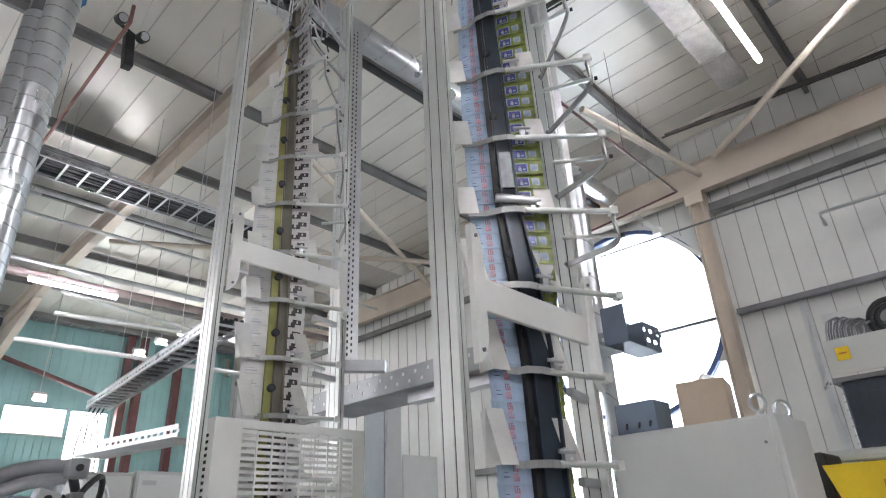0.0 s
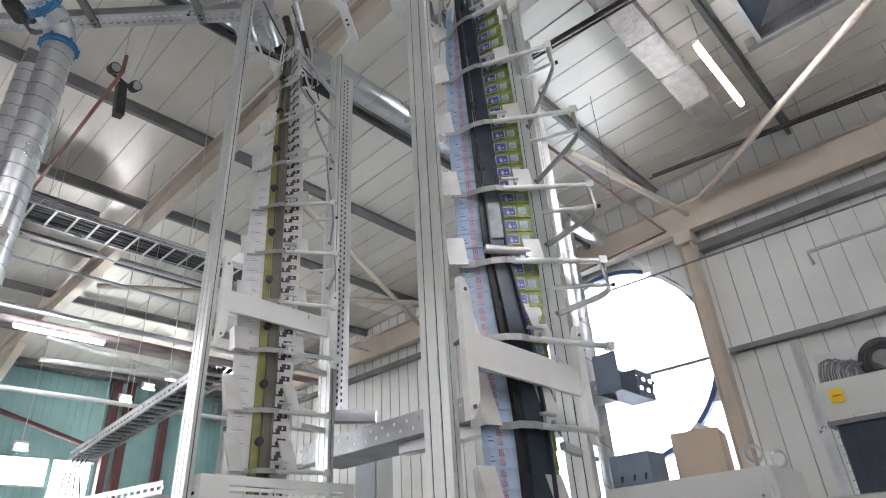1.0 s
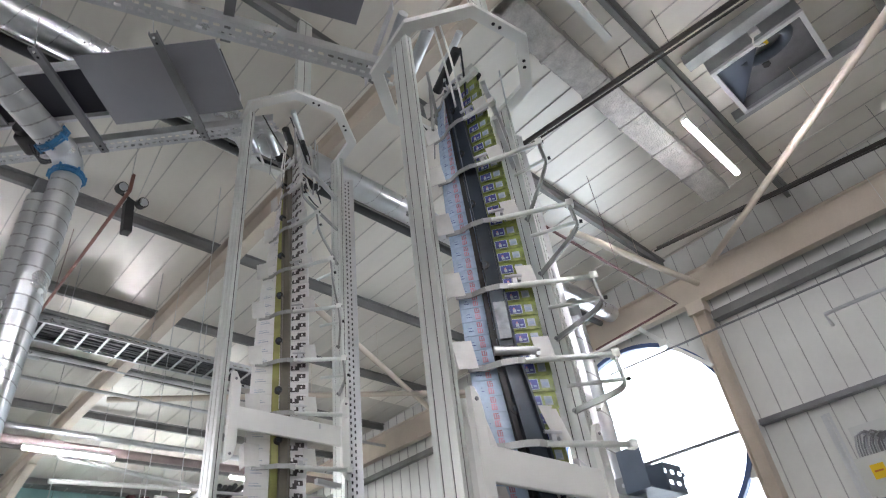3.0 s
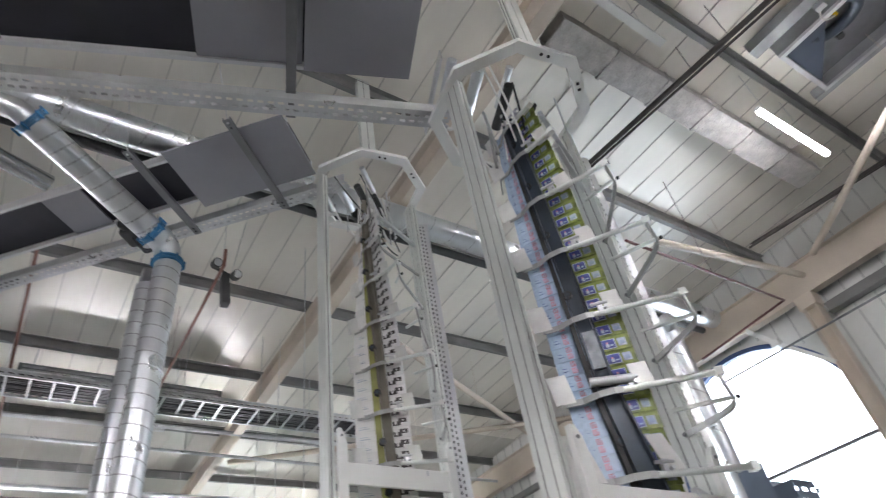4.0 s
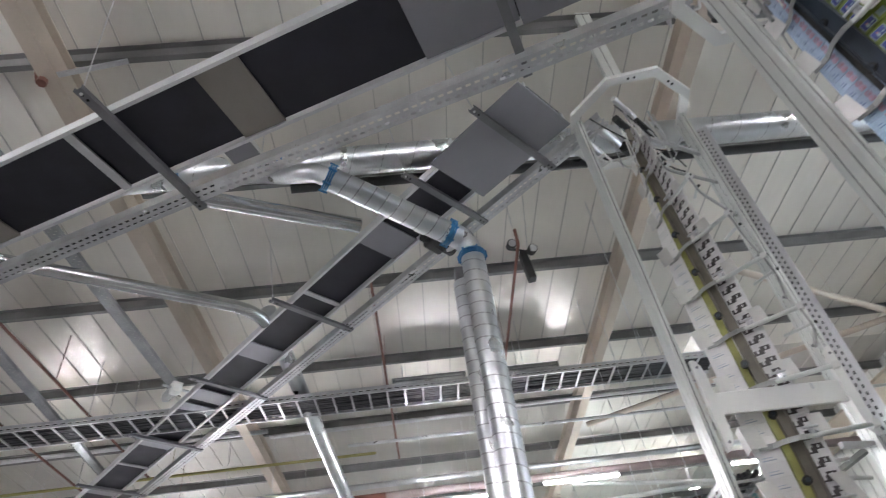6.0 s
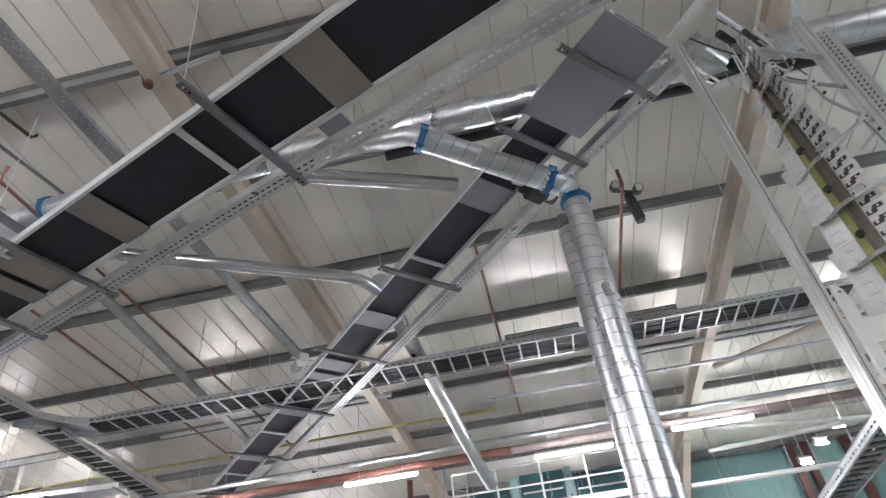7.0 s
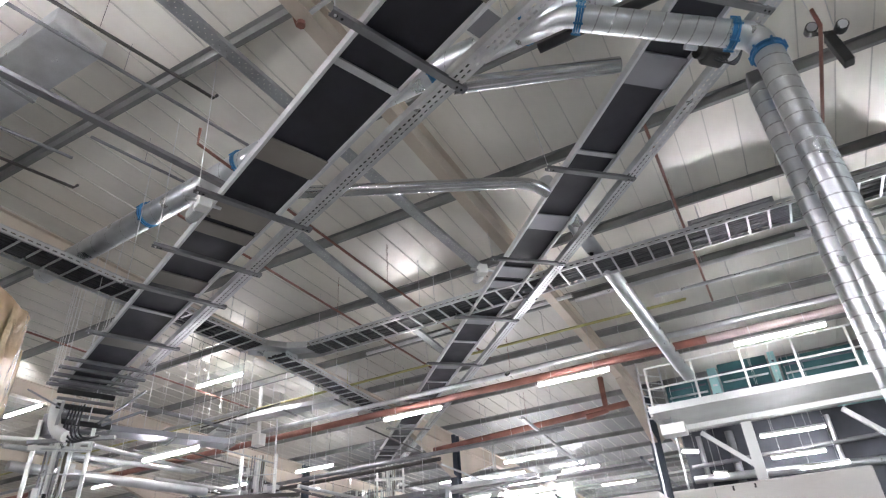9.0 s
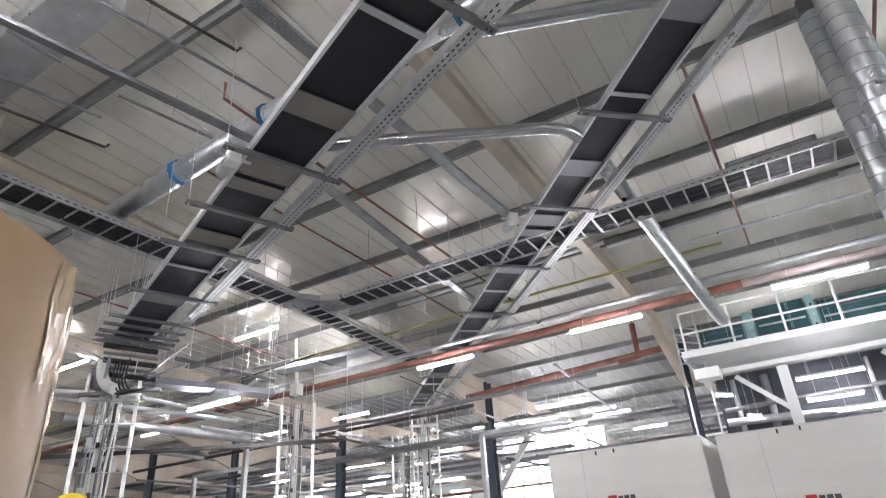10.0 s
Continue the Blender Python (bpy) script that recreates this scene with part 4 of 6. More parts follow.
# ---- end wall, its frame and what hangs by it ----
bm = B()
span(bm, (10.02, 3.04, 0), (10.28, 3.06, 6.82))
span(bm, (10.02, 3.25, 0), (10.28, 3.27, 6.82))
span(bm, (10.14, 3.06, 0), (10.16, 3.25, 6.82))
span(bm, (10.0, 3.0, 6.6), (10.28, 3.31, 6.82))
solo("gable_post", bm, CREAM, "cream painted steel post beside the round window", "post", kind="structure")
for z, h, d, mat in ((6.44, 0.17, 0.16, PURLIN), (4.56, 0.09, 0.12, STRUT), (2.0, 0.15, 0.14, PURLIN)):
    bm = B()
    span(bm, (10.38 - d, -13.9, z), (10.378, 3.0, z + h))
    span(bm, (10.38 - d - 0.03, -13.9, z), (10.38 - d, 3.0, z + 0.02))
    solo("wall_rail", bm, mat, "dark horizontal cladding rail on the end wall", "rail", "wall rails", "structure")
for z in (6.44, 4.56, 2.6):
    bm = B()
    span(bm, (10.24, 7.0, z), (10.378, 19.4, z + 0.12))
    solo("wall_rail", bm, PURLIN, "dark horizontal cladding rail on the end wall", "rail", "wall rails", "structure")
# round window: blue ring, bars, glass
win = thing("window_1", (10.45, WC[0], WC[1]), "large round window with a blue frame, blown out by daylight", "window", kind="structure")
bm = B()
for i in range(64):
    a, b = 2 * math.pi * i / 64, 2 * math.pi * (i + 1) / 64
    p = [Vector((10.36, WC[0] + r * math.cos(t), WC[1] + r * math.sin(t))) for r, t in ((1.74, a), (1.74, b), (1.82, b), (1.82, a))]
    q = [v + Vector((0.12, 0, 0)) for v in p]
    vs = [bm.verts.new(v) for v in p + q]
    for f in ((0, 1, 2, 3), (7, 6, 5, 4), (0, 4, 5, 1), (2, 6, 7, 3)):
        bm.faces.new([vs[k] for k in f])
bmesh.ops.remove_doubles(bm, verts=bm.verts, dist=0.0005)
bmesh.ops.recalc_face_normals(bm, faces=bm.faces)
part("ring_frame", bm, BLUEW, win, "blue round frame")
for z in (4.62,):
    bm = B()
    hw = math.sqrt(max(0, 1.74 ** 2 - (z - WC[1]) ** 2))
    span(bm, (10.38, WC[0] - hw, z - 0.025), (10.43, WC[0] + hw, z + 0.025))
    part("glazing_bar", bm, STRUT, win)
bm = B()
span(bm, (10.47, 3.21, 1.21), (10.478, 6.79, 6.7))
g = part("pane", bm, GLASS, win, "clear glass pane")
g.visible_shadow = False
# daylight backdrop, outside
bm = B()
span(bm, (19.5, -30, -1), (19.6, 60, 25))
bd = part("backdrop", bm, glow("overcast_daylight", (0.88, 0.95, 1.04), 1.4))
tagged(bd, "bright hazy daylight outside the window", "backdrop", kind="structure")
bm = B()
span(bm, (10.6, -40, -0.5), (40, 70, -0.05))
solo("ground", bm, CONCRETE, "pale concrete yard outside the hall", "ground", kind="structure")

pipe("conduit", [(9.5, 4.85, 6.0), (9.5, 0.38, 5.91), (9.5, -6, 5.9)], 0.018, STRUT, "thin dark conduit crossing in front of the window")
pipe("wall_handrail", [(10.3, 1.42, 5.6), (9.9, 1.39, 5.64), (9.9, -1.5, 5.64)], 0.03, GALV, "short bright pipe standing off the wall")
pipe("sprinkler_pipe", [(5.4, 3.0, 6.28), (8.81, 3.0, 6.3), (8.81, 4.6, 6.2)], 0.02, MAROON, "thin brown pipe under the roof")
bm = B()
bar(bm, (10.0, 4.25, 6.8), (10.0, 3.89, 6.33), 0.06, 0.08)
bar(bm, (10.0, 3.95, 6.4), (10.0, 3.25, 5.62), 0.05, 0.07)
box(bm, (10.0, 3.9, 6.33), (0.16, 0.14, 0.12))
solo("window_brace", bm, WHITEP, "white steel brace by the round window", "brace")
for a, b in (((9.95, 2.62, 7.3), (5.33, -2.74, 7.22)), ((10.0, 2.95, 7.1), (6.9, 3.42, 7.15)), ((4.2, 7.0, 7.2), (9.9, 9.6, 7.0)), ((3.4, 12.0, 7.0), (9.9, 8.0, 7.0))):
    pipe("roof_brace", [a, b], 0.055, CREAM, "cream tubular roof brace between rafters", "brace", "roof braces", 10)
for a, b in (((5.1, 3.1, 7.42), (5.6, -1.6, 7.55)), ((8.88, 3.0, 7.42), (9.7, -1.6, 7.55))):
    pipe("roof_pipe", [a, b], 0.034, DARKP, "dark steel pipe slung under the roof")
    pipe("roof_pipe", [Vector(a) + Vector((0.12, 0.1, 0.06)), Vector(b) + Vector((0.1, 1.0, 0.08))], 0.017, DARKP, "thin dark conduit slung under the roof")
# lagged duct
lg = thing("lagged_duct", (6.3, 1.66, 7.78), "duct wrapped in crumpled silver foil lagging", "air duct")
rf = random.Random(9)
for sec in range(6):
    bm = B()
    prev = None
    for i in range(15):
        xa = 3.7 + sec * 0.885 + i * 0.0625
        jt = [rf.uniform(-0.004, 0.004) for k in range(8)]
        loop = [bm.verts.new(v) for v in ((xa, 1.58 + jt[0], 7.80 + jt[1]), (xa, 1.68, 7.785 + jt[6]), (xa, 1.88, 7.785 + jt[7]), (xa, 1.98 + jt[2], 7.80 + jt[3]), (xa, 1.98 + jt[4], 7.98), (xa, 1.58 + jt[5], 7.98))]
        if prev:
            for k in range(6):
                bm.faces.new((prev[k], prev[(k + 1) % 6], loop[(k + 1) % 6], loop[k]))
        prev = loop
    bmesh.ops.recalc_face_normals(bm, faces=bm.faces)
    part("foil_section", bm, FOIL, lg, smooth=True)
for sec in range(5):
    bm = B()
    xa = 4.58 + sec * 0.885
    span(bm, (xa - 0.02, 1.568, 7.774), (xa + 0.02, 1.992, 7.975))
    part("foil_tape", bm, FOIL, lg)
fd = thing("flat_duct", (-9.95, 2.45, 7.72), "flat rectangular sheet metal duct under the roof", "air duct")
for k in range(6):
    bm = B()
    span(bm, (-14.0 + 1.35 * k, 2.15, 7.72), (-12.68 + 1.35 * k, 2.75, 7.98), bevel=0.01)
    part("duct_section", bm, GALV, fd)
for k in range(5):
    bm = B()
    span(bm, (-12.695 + 1.35 * k, 2.13, 7.70), (-12.635 + 1.35 * k, 2.77, 7.975))
    part("joint_flange", bm, GALVD, fd)
# sheet added in place of a translucent rooflight, painted like the roof
bm = B()
prism(bm, [(5.8, 0), (7.9, 0), (7.9, 1.25), (5.8, 1.25)], frame_of((0, 1.95, roof_z(1.95) - 0.005), (1, 0, 0), (0, 1, -0.03)), 0.003)
solo("roof_panel", bm, ROOF, "plain roof sheet standing in for a brighter rooflight panel", "panel", kind="structure")
# roof hatch with a fan: trimmers, frame bars, a shallow hood and a bent hose
ht = thing("roof_fan", (7.2, 0.1, 7.9), "open roof hatch with a bent dark fan hose and yellow plug", "fan")
for x0, x1, y0, y1, z0, mat, nm in ((6.26, 6.44, -2.6, 0.86, 7.98, GALVD, "trimmer"), (6.62, 6.68, -0.52, 0.70, 7.90, RAILW, "frame_bar"), (7.66, 7.72, -0.52, 0.70, 7.90, GALV, "frame_bar"),
                                (6.68, 7.66, 0.64, 0.70, 7.90, RAILW, "frame_bar"), (6.68, 7.66, -0.52, -0.46, 7.90, RAILW, "frame_bar"), (7.80, 7.90, -2.6, 0.86, 7.98, GALVD, "trimmer")):
    bm = B()
    span(bm, (x0, y0, z0), (x1, y1, z0 + (0.16 if nm == "trimmer" else 0.05)), bevel=0.005)
    part(nm, bm, mat, ht)
for a, b in (((6.62, -0.52, 7.955), (6.64, 0.70, 8.17)), ((7.70, -0.52, 7.955), (7.72, 0.70, 8.17)), ((6.64, -0.52, 7.955), (7.70, -0.50, 8.17)), ((6.64, 0.68, 7.955), (7.70, 0.70, 8.17))):
    bm = B()
    span(bm, a, b)
    part("hood_wall", bm, GALVD, ht)
bm = B()
span(bm, (6.645, -0.495, 8.13), (7.695, 0.675, 8.15))
part("hood_top", bm, STRUT, ht)
bm = B()
prism(bm, [(6.70, 0.66), (7.62, 0.66), (6.70, 0.06)], Matrix.Translation((0, 0, 7.96)), 0.012)
bmesh.ops.recalc_face_normals(bm, faces=bm.faces)
part("gusset", bm, NAVY, ht, "dark blue-grey corner gusset")
bm = B()
sweep(bm, [Vector((6.86 + 0.24 * math.cos(a), 0.02 + 0.30 * math.sin(a), 8.02 + 0.04 * math.cos(a))) for a in [math.pi * (-0.75 + 1.25 * i / 14) for i in range(15)]], 0.075, 14)
part("hose", bm, SLATE, ht, "dark bent fan hose", smooth=True)
bm = B()
box(bm, (6.80, -0.02, 7.99), (0.06, 0.05, 0.04), bevel=0.008)
part("plug", bm, YELLOWM, ht, "small yellow plug")
bm = B()
box(bm, (6.46, 0.02, 7.93), (0.09, 0.12, 0.08), bevel=0.01)
part("terminal_box", bm, GALV, ht)
bm = B()
sweep(bm, arc((6.5, 0.06, 7.9), (6.62, 0.16, 7.84), (6.79, 0.0, 7.96), 8), 0.012, 6)
part("cable", bm, WHITEP, ht, smooth=True)
bm = B()
rod(bm, (7.2, 0.12, 8.0), (7.2, 0.12, 8.13), 0.05, 10)
part("stub", bm, BLACK, ht, smooth=True)

# twin emergency spot hung on wires
es = thing("twin_spot", (1.52, 6.05, 6.35), "black twin emergency spotlight hung on wires", "lamp")
bm = B()
box(bm, (1.50, 6.05, 6.58), (0.10, 0.12, 0.44), Matrix.Rotation(radians(-6), 3, "Y"), bevel=0.012)
part("housing", bm, BLACK, es)
bm = B()
box(bm, (1.48, 6.05, 6.85), (0.26, 0.03, 0.03), Matrix.Rotation(radians(22), 3, "Y"))
part("head_bar", bm, BLACK, es)
for dx in (-0.13, 0.12):
    bm = B()
    rod(bm, (1.47 + dx, 6.02, 6.86 - dx * 0.45), (1.48 + dx, 5.92, 6.83 - dx * 0.45), 0.062, 16)
    hd = part("spot_head", bm, BLACK, es)
    bm = B()
    rod(bm, (1.4801 + dx, 5.919, 6.83 - dx * 0.45), (1.4811 + dx, 5.912, 6.828 - dx * 0.45), 0.05, 16)
    part("lens", bm, GALV, hd, "silver lamp lens")
    bm = B()
    rod(bm, (1.50 + dx * 0.4, 6.05, 6.8), (1.56 + dx * 1.2, 6.0, roof_z(6) - 0.02), 0.004, 5)
    part("wire", bm, GALV, es)

# ---- cabinet with lifting eyes and what stands on it ----
cb = thing("control_cabinet", (3.75, 1.4, 0), "light grey steel control cabinet with two lifting eyes", "cabinet")
bm = B()
span(bm, (3.50, 0.97, 0), (4.03, 1.92, 2.0), bevel=0.008)
part("body", bm, GREYP, cb)
bm = B()
span(bm, (3.485, 1.0, 0.1), (3.4995, 1.89, 1.985), bevel=0.004)
dr = part("door", bm, GREYP, cb)
bm = B()
rod(bm, (3.478, 1.04, 1.86), (3.486, 1.04, 1.86), 0.008, 10)
part("lock", bm, STRUT, dr, "small dark lock")
for x, y in ((3.60, 1.07), (3.95, 1.05)):
    bm = B()
    ring = [Vector((x + 0.045 * math.cos(a) * 0.75, y - 0.045 * math.cos(a) * 0.66, 2.075 + 0.045 * math.sin(a))) for a in [2 * math.pi * i / 16 for i in range(17)]]
    sweep(bm, ring, 0.011, 8)
    rod(bm, (x, y, 1.998), (x, y, 2.035), 0.02, 10)
    part("lifting_eye", bm, GALV, cb, "bright steel lifting eye", smooth=True)
bx = thing("cardboard_box", (3.78, 1.40, 2.0), "plain brown cardboard box on the cabinet", "box")
bm = B()
box(bm, (3.78, 1.40, 2.13), (0.30, 0.27, 0.26), Matrix.Rotation(radians(12), 3, "Z"), bevel=0.004)
part("carton", bm, CARD, bx)
bm = B()
box(bm, (3.78, 1.40, 2.262), (0.302, 0.05, 0.003), Matrix.Rotation(radians(12), 3, "Z"))
part("tape", bm, TAPE, bx, "shiny packing tape")
bm = B()
box(bm, (3.8, 1.38, 2.285), (0.1, 0.09, 0.05), Matrix.Rotation(0.5, 3, "Z") @ Matrix.Rotation(0.4, 3, "X"), bevel=0.015)
solo("paper_scrap", bm, PAPER, "crumpled white paper on the cardboard box", "paper")
jb = thing("junction_box", (3.62, 1.74, 2.0), "dark grey junction box on the cabinet", "box")
bm = B()
box(bm, (3.62, 1.74, 2.09), (0.22, 0.26, 0.18), bevel=0.006)
part("body", bm, BLUEG, jb)
for y in (1.65, 1.72, 1.8):
    bm = B()
    rod(bm, (3.50, y, 2.03), (3.45, y - 0.03, 2.045), 0.008, 6)
    part("cable_end", bm, BLACK, jb)

# ---- rack with coils and a yellow machine ----
rk = thing("storage_rack", (6.6, 0.6, 0), "grey storage rack holding hose coils and dark netting", "rack")
for y in (1.28, -0.4):
    bm = B()
    slotted(bm, (6.5, y, 0), (6.5, y, 3.42), (0, 1, 0), 0.06, 0.004, 0.05, 1)
    bar(bm, (6.52, y + 0.03, 0), (6.52, y + 0.03, 3.42), 0.004, 0.05)
    part("upright", bm, GALV, rk)
bm = B()
span(bm, (6.48, -0.4, 2.66), (6.5, 1.24, 2.98), bevel=0.004)
part("front_plate", bm, GREYP, rk)
bm = B()
span(bm, (6.472, 1.04, 2.78), (6.479, 1.15, 2.90))
lb = part("label_plate", bm, YELLOWM, rk, "yellow warning label")
bm = B()
span(bm, (6.468, 1.06, 2.835), (6.4715, 1.13, 2.85))
part("label_bar", bm, ORANGE, lb)
bm = B()
span(bm, (6.52, -0.4, 1.9), (7.2, 1.2, 2.6), bevel=0.02)
part("netting_bale", bm, NAVY, rk, "dark blue netting bale")
bm = B()
span(bm, (6.5, -0.4, 2.6), (7.2, 1.26, 2.64))
part("shelf", bm, STRUT, rk)
bm = B()
span(bm, (6.505, 0.1, 2.3), (6.515, 0.75, 2.36))
part("strap", bm, GREYP, rk)
for k in range(18):
    hc = B()
    y = 1.17 - 0.019 * k
    x = 6.56 + 0.012 * (k % 5)
    top = 3.2 - 0.006 * k + 0.012 * (k % 3)
    sweep(hc, [(x, y + 0.03, 2.99), (x, y + 0.02, 3.08), (x, y - 0.01, top - 0.03), (x + 0.04, y - 0.05, top), (x + 0.09, y - 0.12, top - 0.04), (x + 0.13, y - 0.2, top - 0.12), (x + 0.14, y - 0.3, 3.0)], 0.008, 6)
    solo("hose_coil", hc, STRUT if k % 4 else GALVD, "loop of thin grey hose on the rack", "hose", "hose coils", smooth=True)
for k in range(4):
    hc = B()
    rr = 0.1 + 0.028 * k
    sweep(hc, [Vector((6.6 + 0.02 * (k % 2), 0.66 + rr * math.cos(a), 3.1 + rr * math.sin(a))) for a in [2 * math.pi * i / 24 for i in range(25)]], 0.016, 6)
    solo("cable_coil", hc, CABLE, "round coil of black cable on the rack", "cable", "cable coils", smooth=True)
bm = B()
for i in range(22):
    y = 1.2 - i * 0.075
    bar(bm, (6.514, y, 1.9), (6.514, y - 0.06, 2.6), 0.006, 0.006)
for i in range(10):
    bar(bm, (6.51, 1.21, 1.92 + i * 0.072), (6.51, -0.4, 1.9 + i * 0.072), 0.006, 0.006)
part("net_cord", bm, SLATE, rk, "dark netting cords")
bm = B()
span(bm, (6.75, -0.4, 2.98), (6.78, 1.22, 3.3))
part("back_plate", bm, GREYP, rk)
ym = thing("yellow_machine", (5.4, 0.9, 0), "yellow painted machine hopper beside the rack", "machine")
bm = B()
prism(bm, [(0.3, 0.0), (1.12, 0.0), (1.12, 1.4), (1.25, 1.84), (0.3, 1.84)], frame_of((5.3, 0, 0), (0, 1, 0), (0, 0, 1)), 0.8)
bmesh.ops.recalc_face_normals(bm, faces=bm.faces)
part("hopper", bm, YELLOWM, ym)
bm = B()
span(bm, (5.288, 0.62, 1.62), (5.296, 0.9, 1.72))
part("label_bar", bm, ORANGE, ym, "orange label")
bm = B()
span(bm, (5.5, 1.26, 1.5), (6.0, 1.42, 1.95), bevel=0.03)
part("motor", bm, BLACK, ym)
pipe("grey_pipe", [(6.4, 1.5, 0.0), (6.4, 1.5, 1.9), (6.4, 1.42, 1.97), (6.4, 0.2, 1.95)], 0.05, GREYP, "grey pipe across the rack's foot")

# ---- cable channel between the towers, cabinets, guard ----
ch = thing("cable_channel", (3.9, 3.3, 2.6), "galvanised cable channel with slots, carried between the towers", "cable tray")
for x in (3.30, 3.76):
    bm = B()
    slotted(bm, (x, 1.86, 2.645), (x, 4.75, 2.645), (0, 0, 1), 0.17, 0.004, 0.14, 2, 0, 0.8)
    part("side_wall", bm, GALVD, ch)
bm = B()
span(bm, (3.302, 1.86, 2.556), (3.758, 4.75, 2.56))
part("bottom", bm, GALVD, ch)
bm = B()
span(bm, (3.40, 1.95, 2.47), (3.52, 3.6, 2.555))
part("lower_channel", bm, GALV, ch)
bm = B()
bar(bm, (3.06, 4.0, 2.80), (3.29, 3.74, 2.78), 0.10, 0.09)
part("link_tray", bm, GALVD, ch, "grey link tray to the strut's foot")
# galvanised bracket against the window: backlit shade coloured in as blue-grey
bm = B()
span(bm, (3.66, 1.764, 2.596), (4.14, 1.936, 2.60))
span(bm, (3.66, 1.936, 2.596), (4.14, 1.94, 2.84))
span(bm, (3.656, 1.764, 2.596), (3.66, 1.936, 2.86))
slotted(bm, (3.90, 1.762, 2.69), (4.14, 1.762, 2.69), (0, 0, 1), 0.18, 0.004, 0.1, 2, 0, 0.5)
span(bm, (3.90, 1.764, 2.60), (3.904, 1.936, 2.78))
part("end_bracket", bm, BLUEG, ch, "galvanised end bracket with slots, its backlit shade coloured blue-grey")
duct("window_duct", [(4.27, 2.29, 0.0), (4.27, 2.29, 4.2), (4.24, 2.28, 4.28), (4.14, 2.22, 4.32)], 0.06, "galvanised pipe standing behind the tower", pitch=0.3)

GX0, GX1, GY = 1.93, 3.17, 3.86
gd = thing("louvred_guard", (2.5, 4.0, 0), "light grey machine guard with a louvred front", "machine guard")
bm = B()
span(bm, (GX0, GY, 0), (GX0 + 0.2, GY + 0.025, 2.27))
span(bm, (GX1 - 0.11, GY, 0), (GX1, GY + 0.025, 2.27))
span(bm, (GX0 + 0.2, GY, 2.21), (GX1 - 0.11, GY + 0.025, 2.27))
span(bm, (GX0 + 0.2, GY, 0), (GX1 - 0.11, GY + 0.025, 0.6))
part("front_frame", bm, WHITEP, gd)
for x in (GX0, GX1 - 0.02):
    bm = B()
    span(bm, (x, GY + 0.025, 0), (x + 0.02, GY + 0.34, 2.27))
    part("side_panel", bm, WHITEP, gd)
# louvre openings as black boxes, their inner shade given as colour
for i in range(20):
    for y in (GY + 0.1, GY + 0.2):
        bm = B()
        box(bm, (GX0 - 0.0015, y, 2.16 - i * 0.042), (0.003, 0.06, 0.02))
        part("side_slot", bm, GROOVE, gd, "dark louvre slot")
for i in range(37):
    bm = B()
    box(bm, ((GX0 + GX1 + 0.09) / 2, GY + 0.012, 2.19 - i * 0.0425), (GX1 - GX0 - 0.31, 0.012, 0.024))
    part("slat", bm, WHITEP, gd)
for i in range(1, 8):
    bm = B()
    box(bm, (GX0 + 0.2 + (GX1 - GX0 - 0.31) * i / 8, GY + 0.004, 1.4), (0.014, 0.006, 1.6))
    part("upright_bar", bm, WHITEP, gd)
tc = thing("tall_cabinet", (4.22, 4.95, 0), "tall narrow grey cabinet with a pale side", "cabinet")
bm = B()
span(bm, (4.13, 4.683, 0), (4.33, 5.02, 2.77), bevel=0.006)
part("body", bm, GREYP, tc)
bm = B()
span(bm, (4.118, 4.71, 0.1), (4.129, 5.0, 2.74))
part("door", bm, DOORG, tc, "blue-grey door")
bm = B()
span(bm, (4.45, 4.8, 0), (5.1, 5.4, 2.27), bevel=0.006)
solo("low_cabinet", bm, GREYP, "low light grey cabinet beside the tall one", "cabinet")

# ---- left of the towers: ladder, tray, machines ----
ladder((2.75, 5.4), (3.2, 10.2), 0.3, 3.5, "slotted cable ladder running back at height", 0.2, 5)
for k in range(7):
    x = 3.1 + 0.03 * k
    pipe("hanging_cable", [(x, 10.1, 3.5), (x - 0.05, 10.2, 3.3), (x - 0.1 + 0.02 * k, 10.2, 2.9), (x - 0.1 + 0.02 * k, 10.2, 1.2)], 0.012, RAILW if k % 2 else CABLE, "cable hanging from the ladder's end", "cable", "hanging cables", 6)
bm = B()
slotted(bm, (2.0, 4.56, 2.28), (1.76, 5.93, 2.28), (0, 0, 1), 0.1, 0.004, 0.08, 1)
bar(bm, (2.1, 4.56, 2.23), (1.86, 5.93, 2.23), 0.28, 0.004)
solo("low_cable_tray", bm, GALV, "low galvanised cable tray with round holes", "cable tray")
for x0, x1, y0, z in ((1.85, 2.25, 5.9, 2.12), (2.27, 2.75, 5.9, 2.14), (0.9, 1.7, 6.6, 1.75)):
    mc = thing("machine_cabinet", ((x0 + x1) / 2, y0 + 0.3, 0), "plain light grey machine cabinet", "cabinet", "machine cabinets")
    bm = B()
    span(bm, (x0, y0, 0), (x1, y0 + 0.6, z), bevel=0.006)
    part("body", bm, GREYP, mc)
    bm = B()
    span(bm, (x0 + 0.02, y0 - 0.012, 0.1), (x1 - 0.02, y0 - 0.001, z - 0.03), bevel=0.003)
    part("door", bm, WHITEP, mc)
    bm = B()
    span(bm, (x0 + 0.06, y0 - 0.016, z - 0.12), (x0 + 0.18, y0 - 0.0125, z - 0.08))
    part("label_bar", bm, GREYP, mc)
fm = thing("feeder_machine", (1.1, 4.6, 0), "grey feeder machine with pipes and rollers", "machine")
bm = B()
span(bm, (0.75, 4.5, 0), (1.45, 5.2, 1.55), bevel=0.02)
part("body", bm, GREYP, fm)
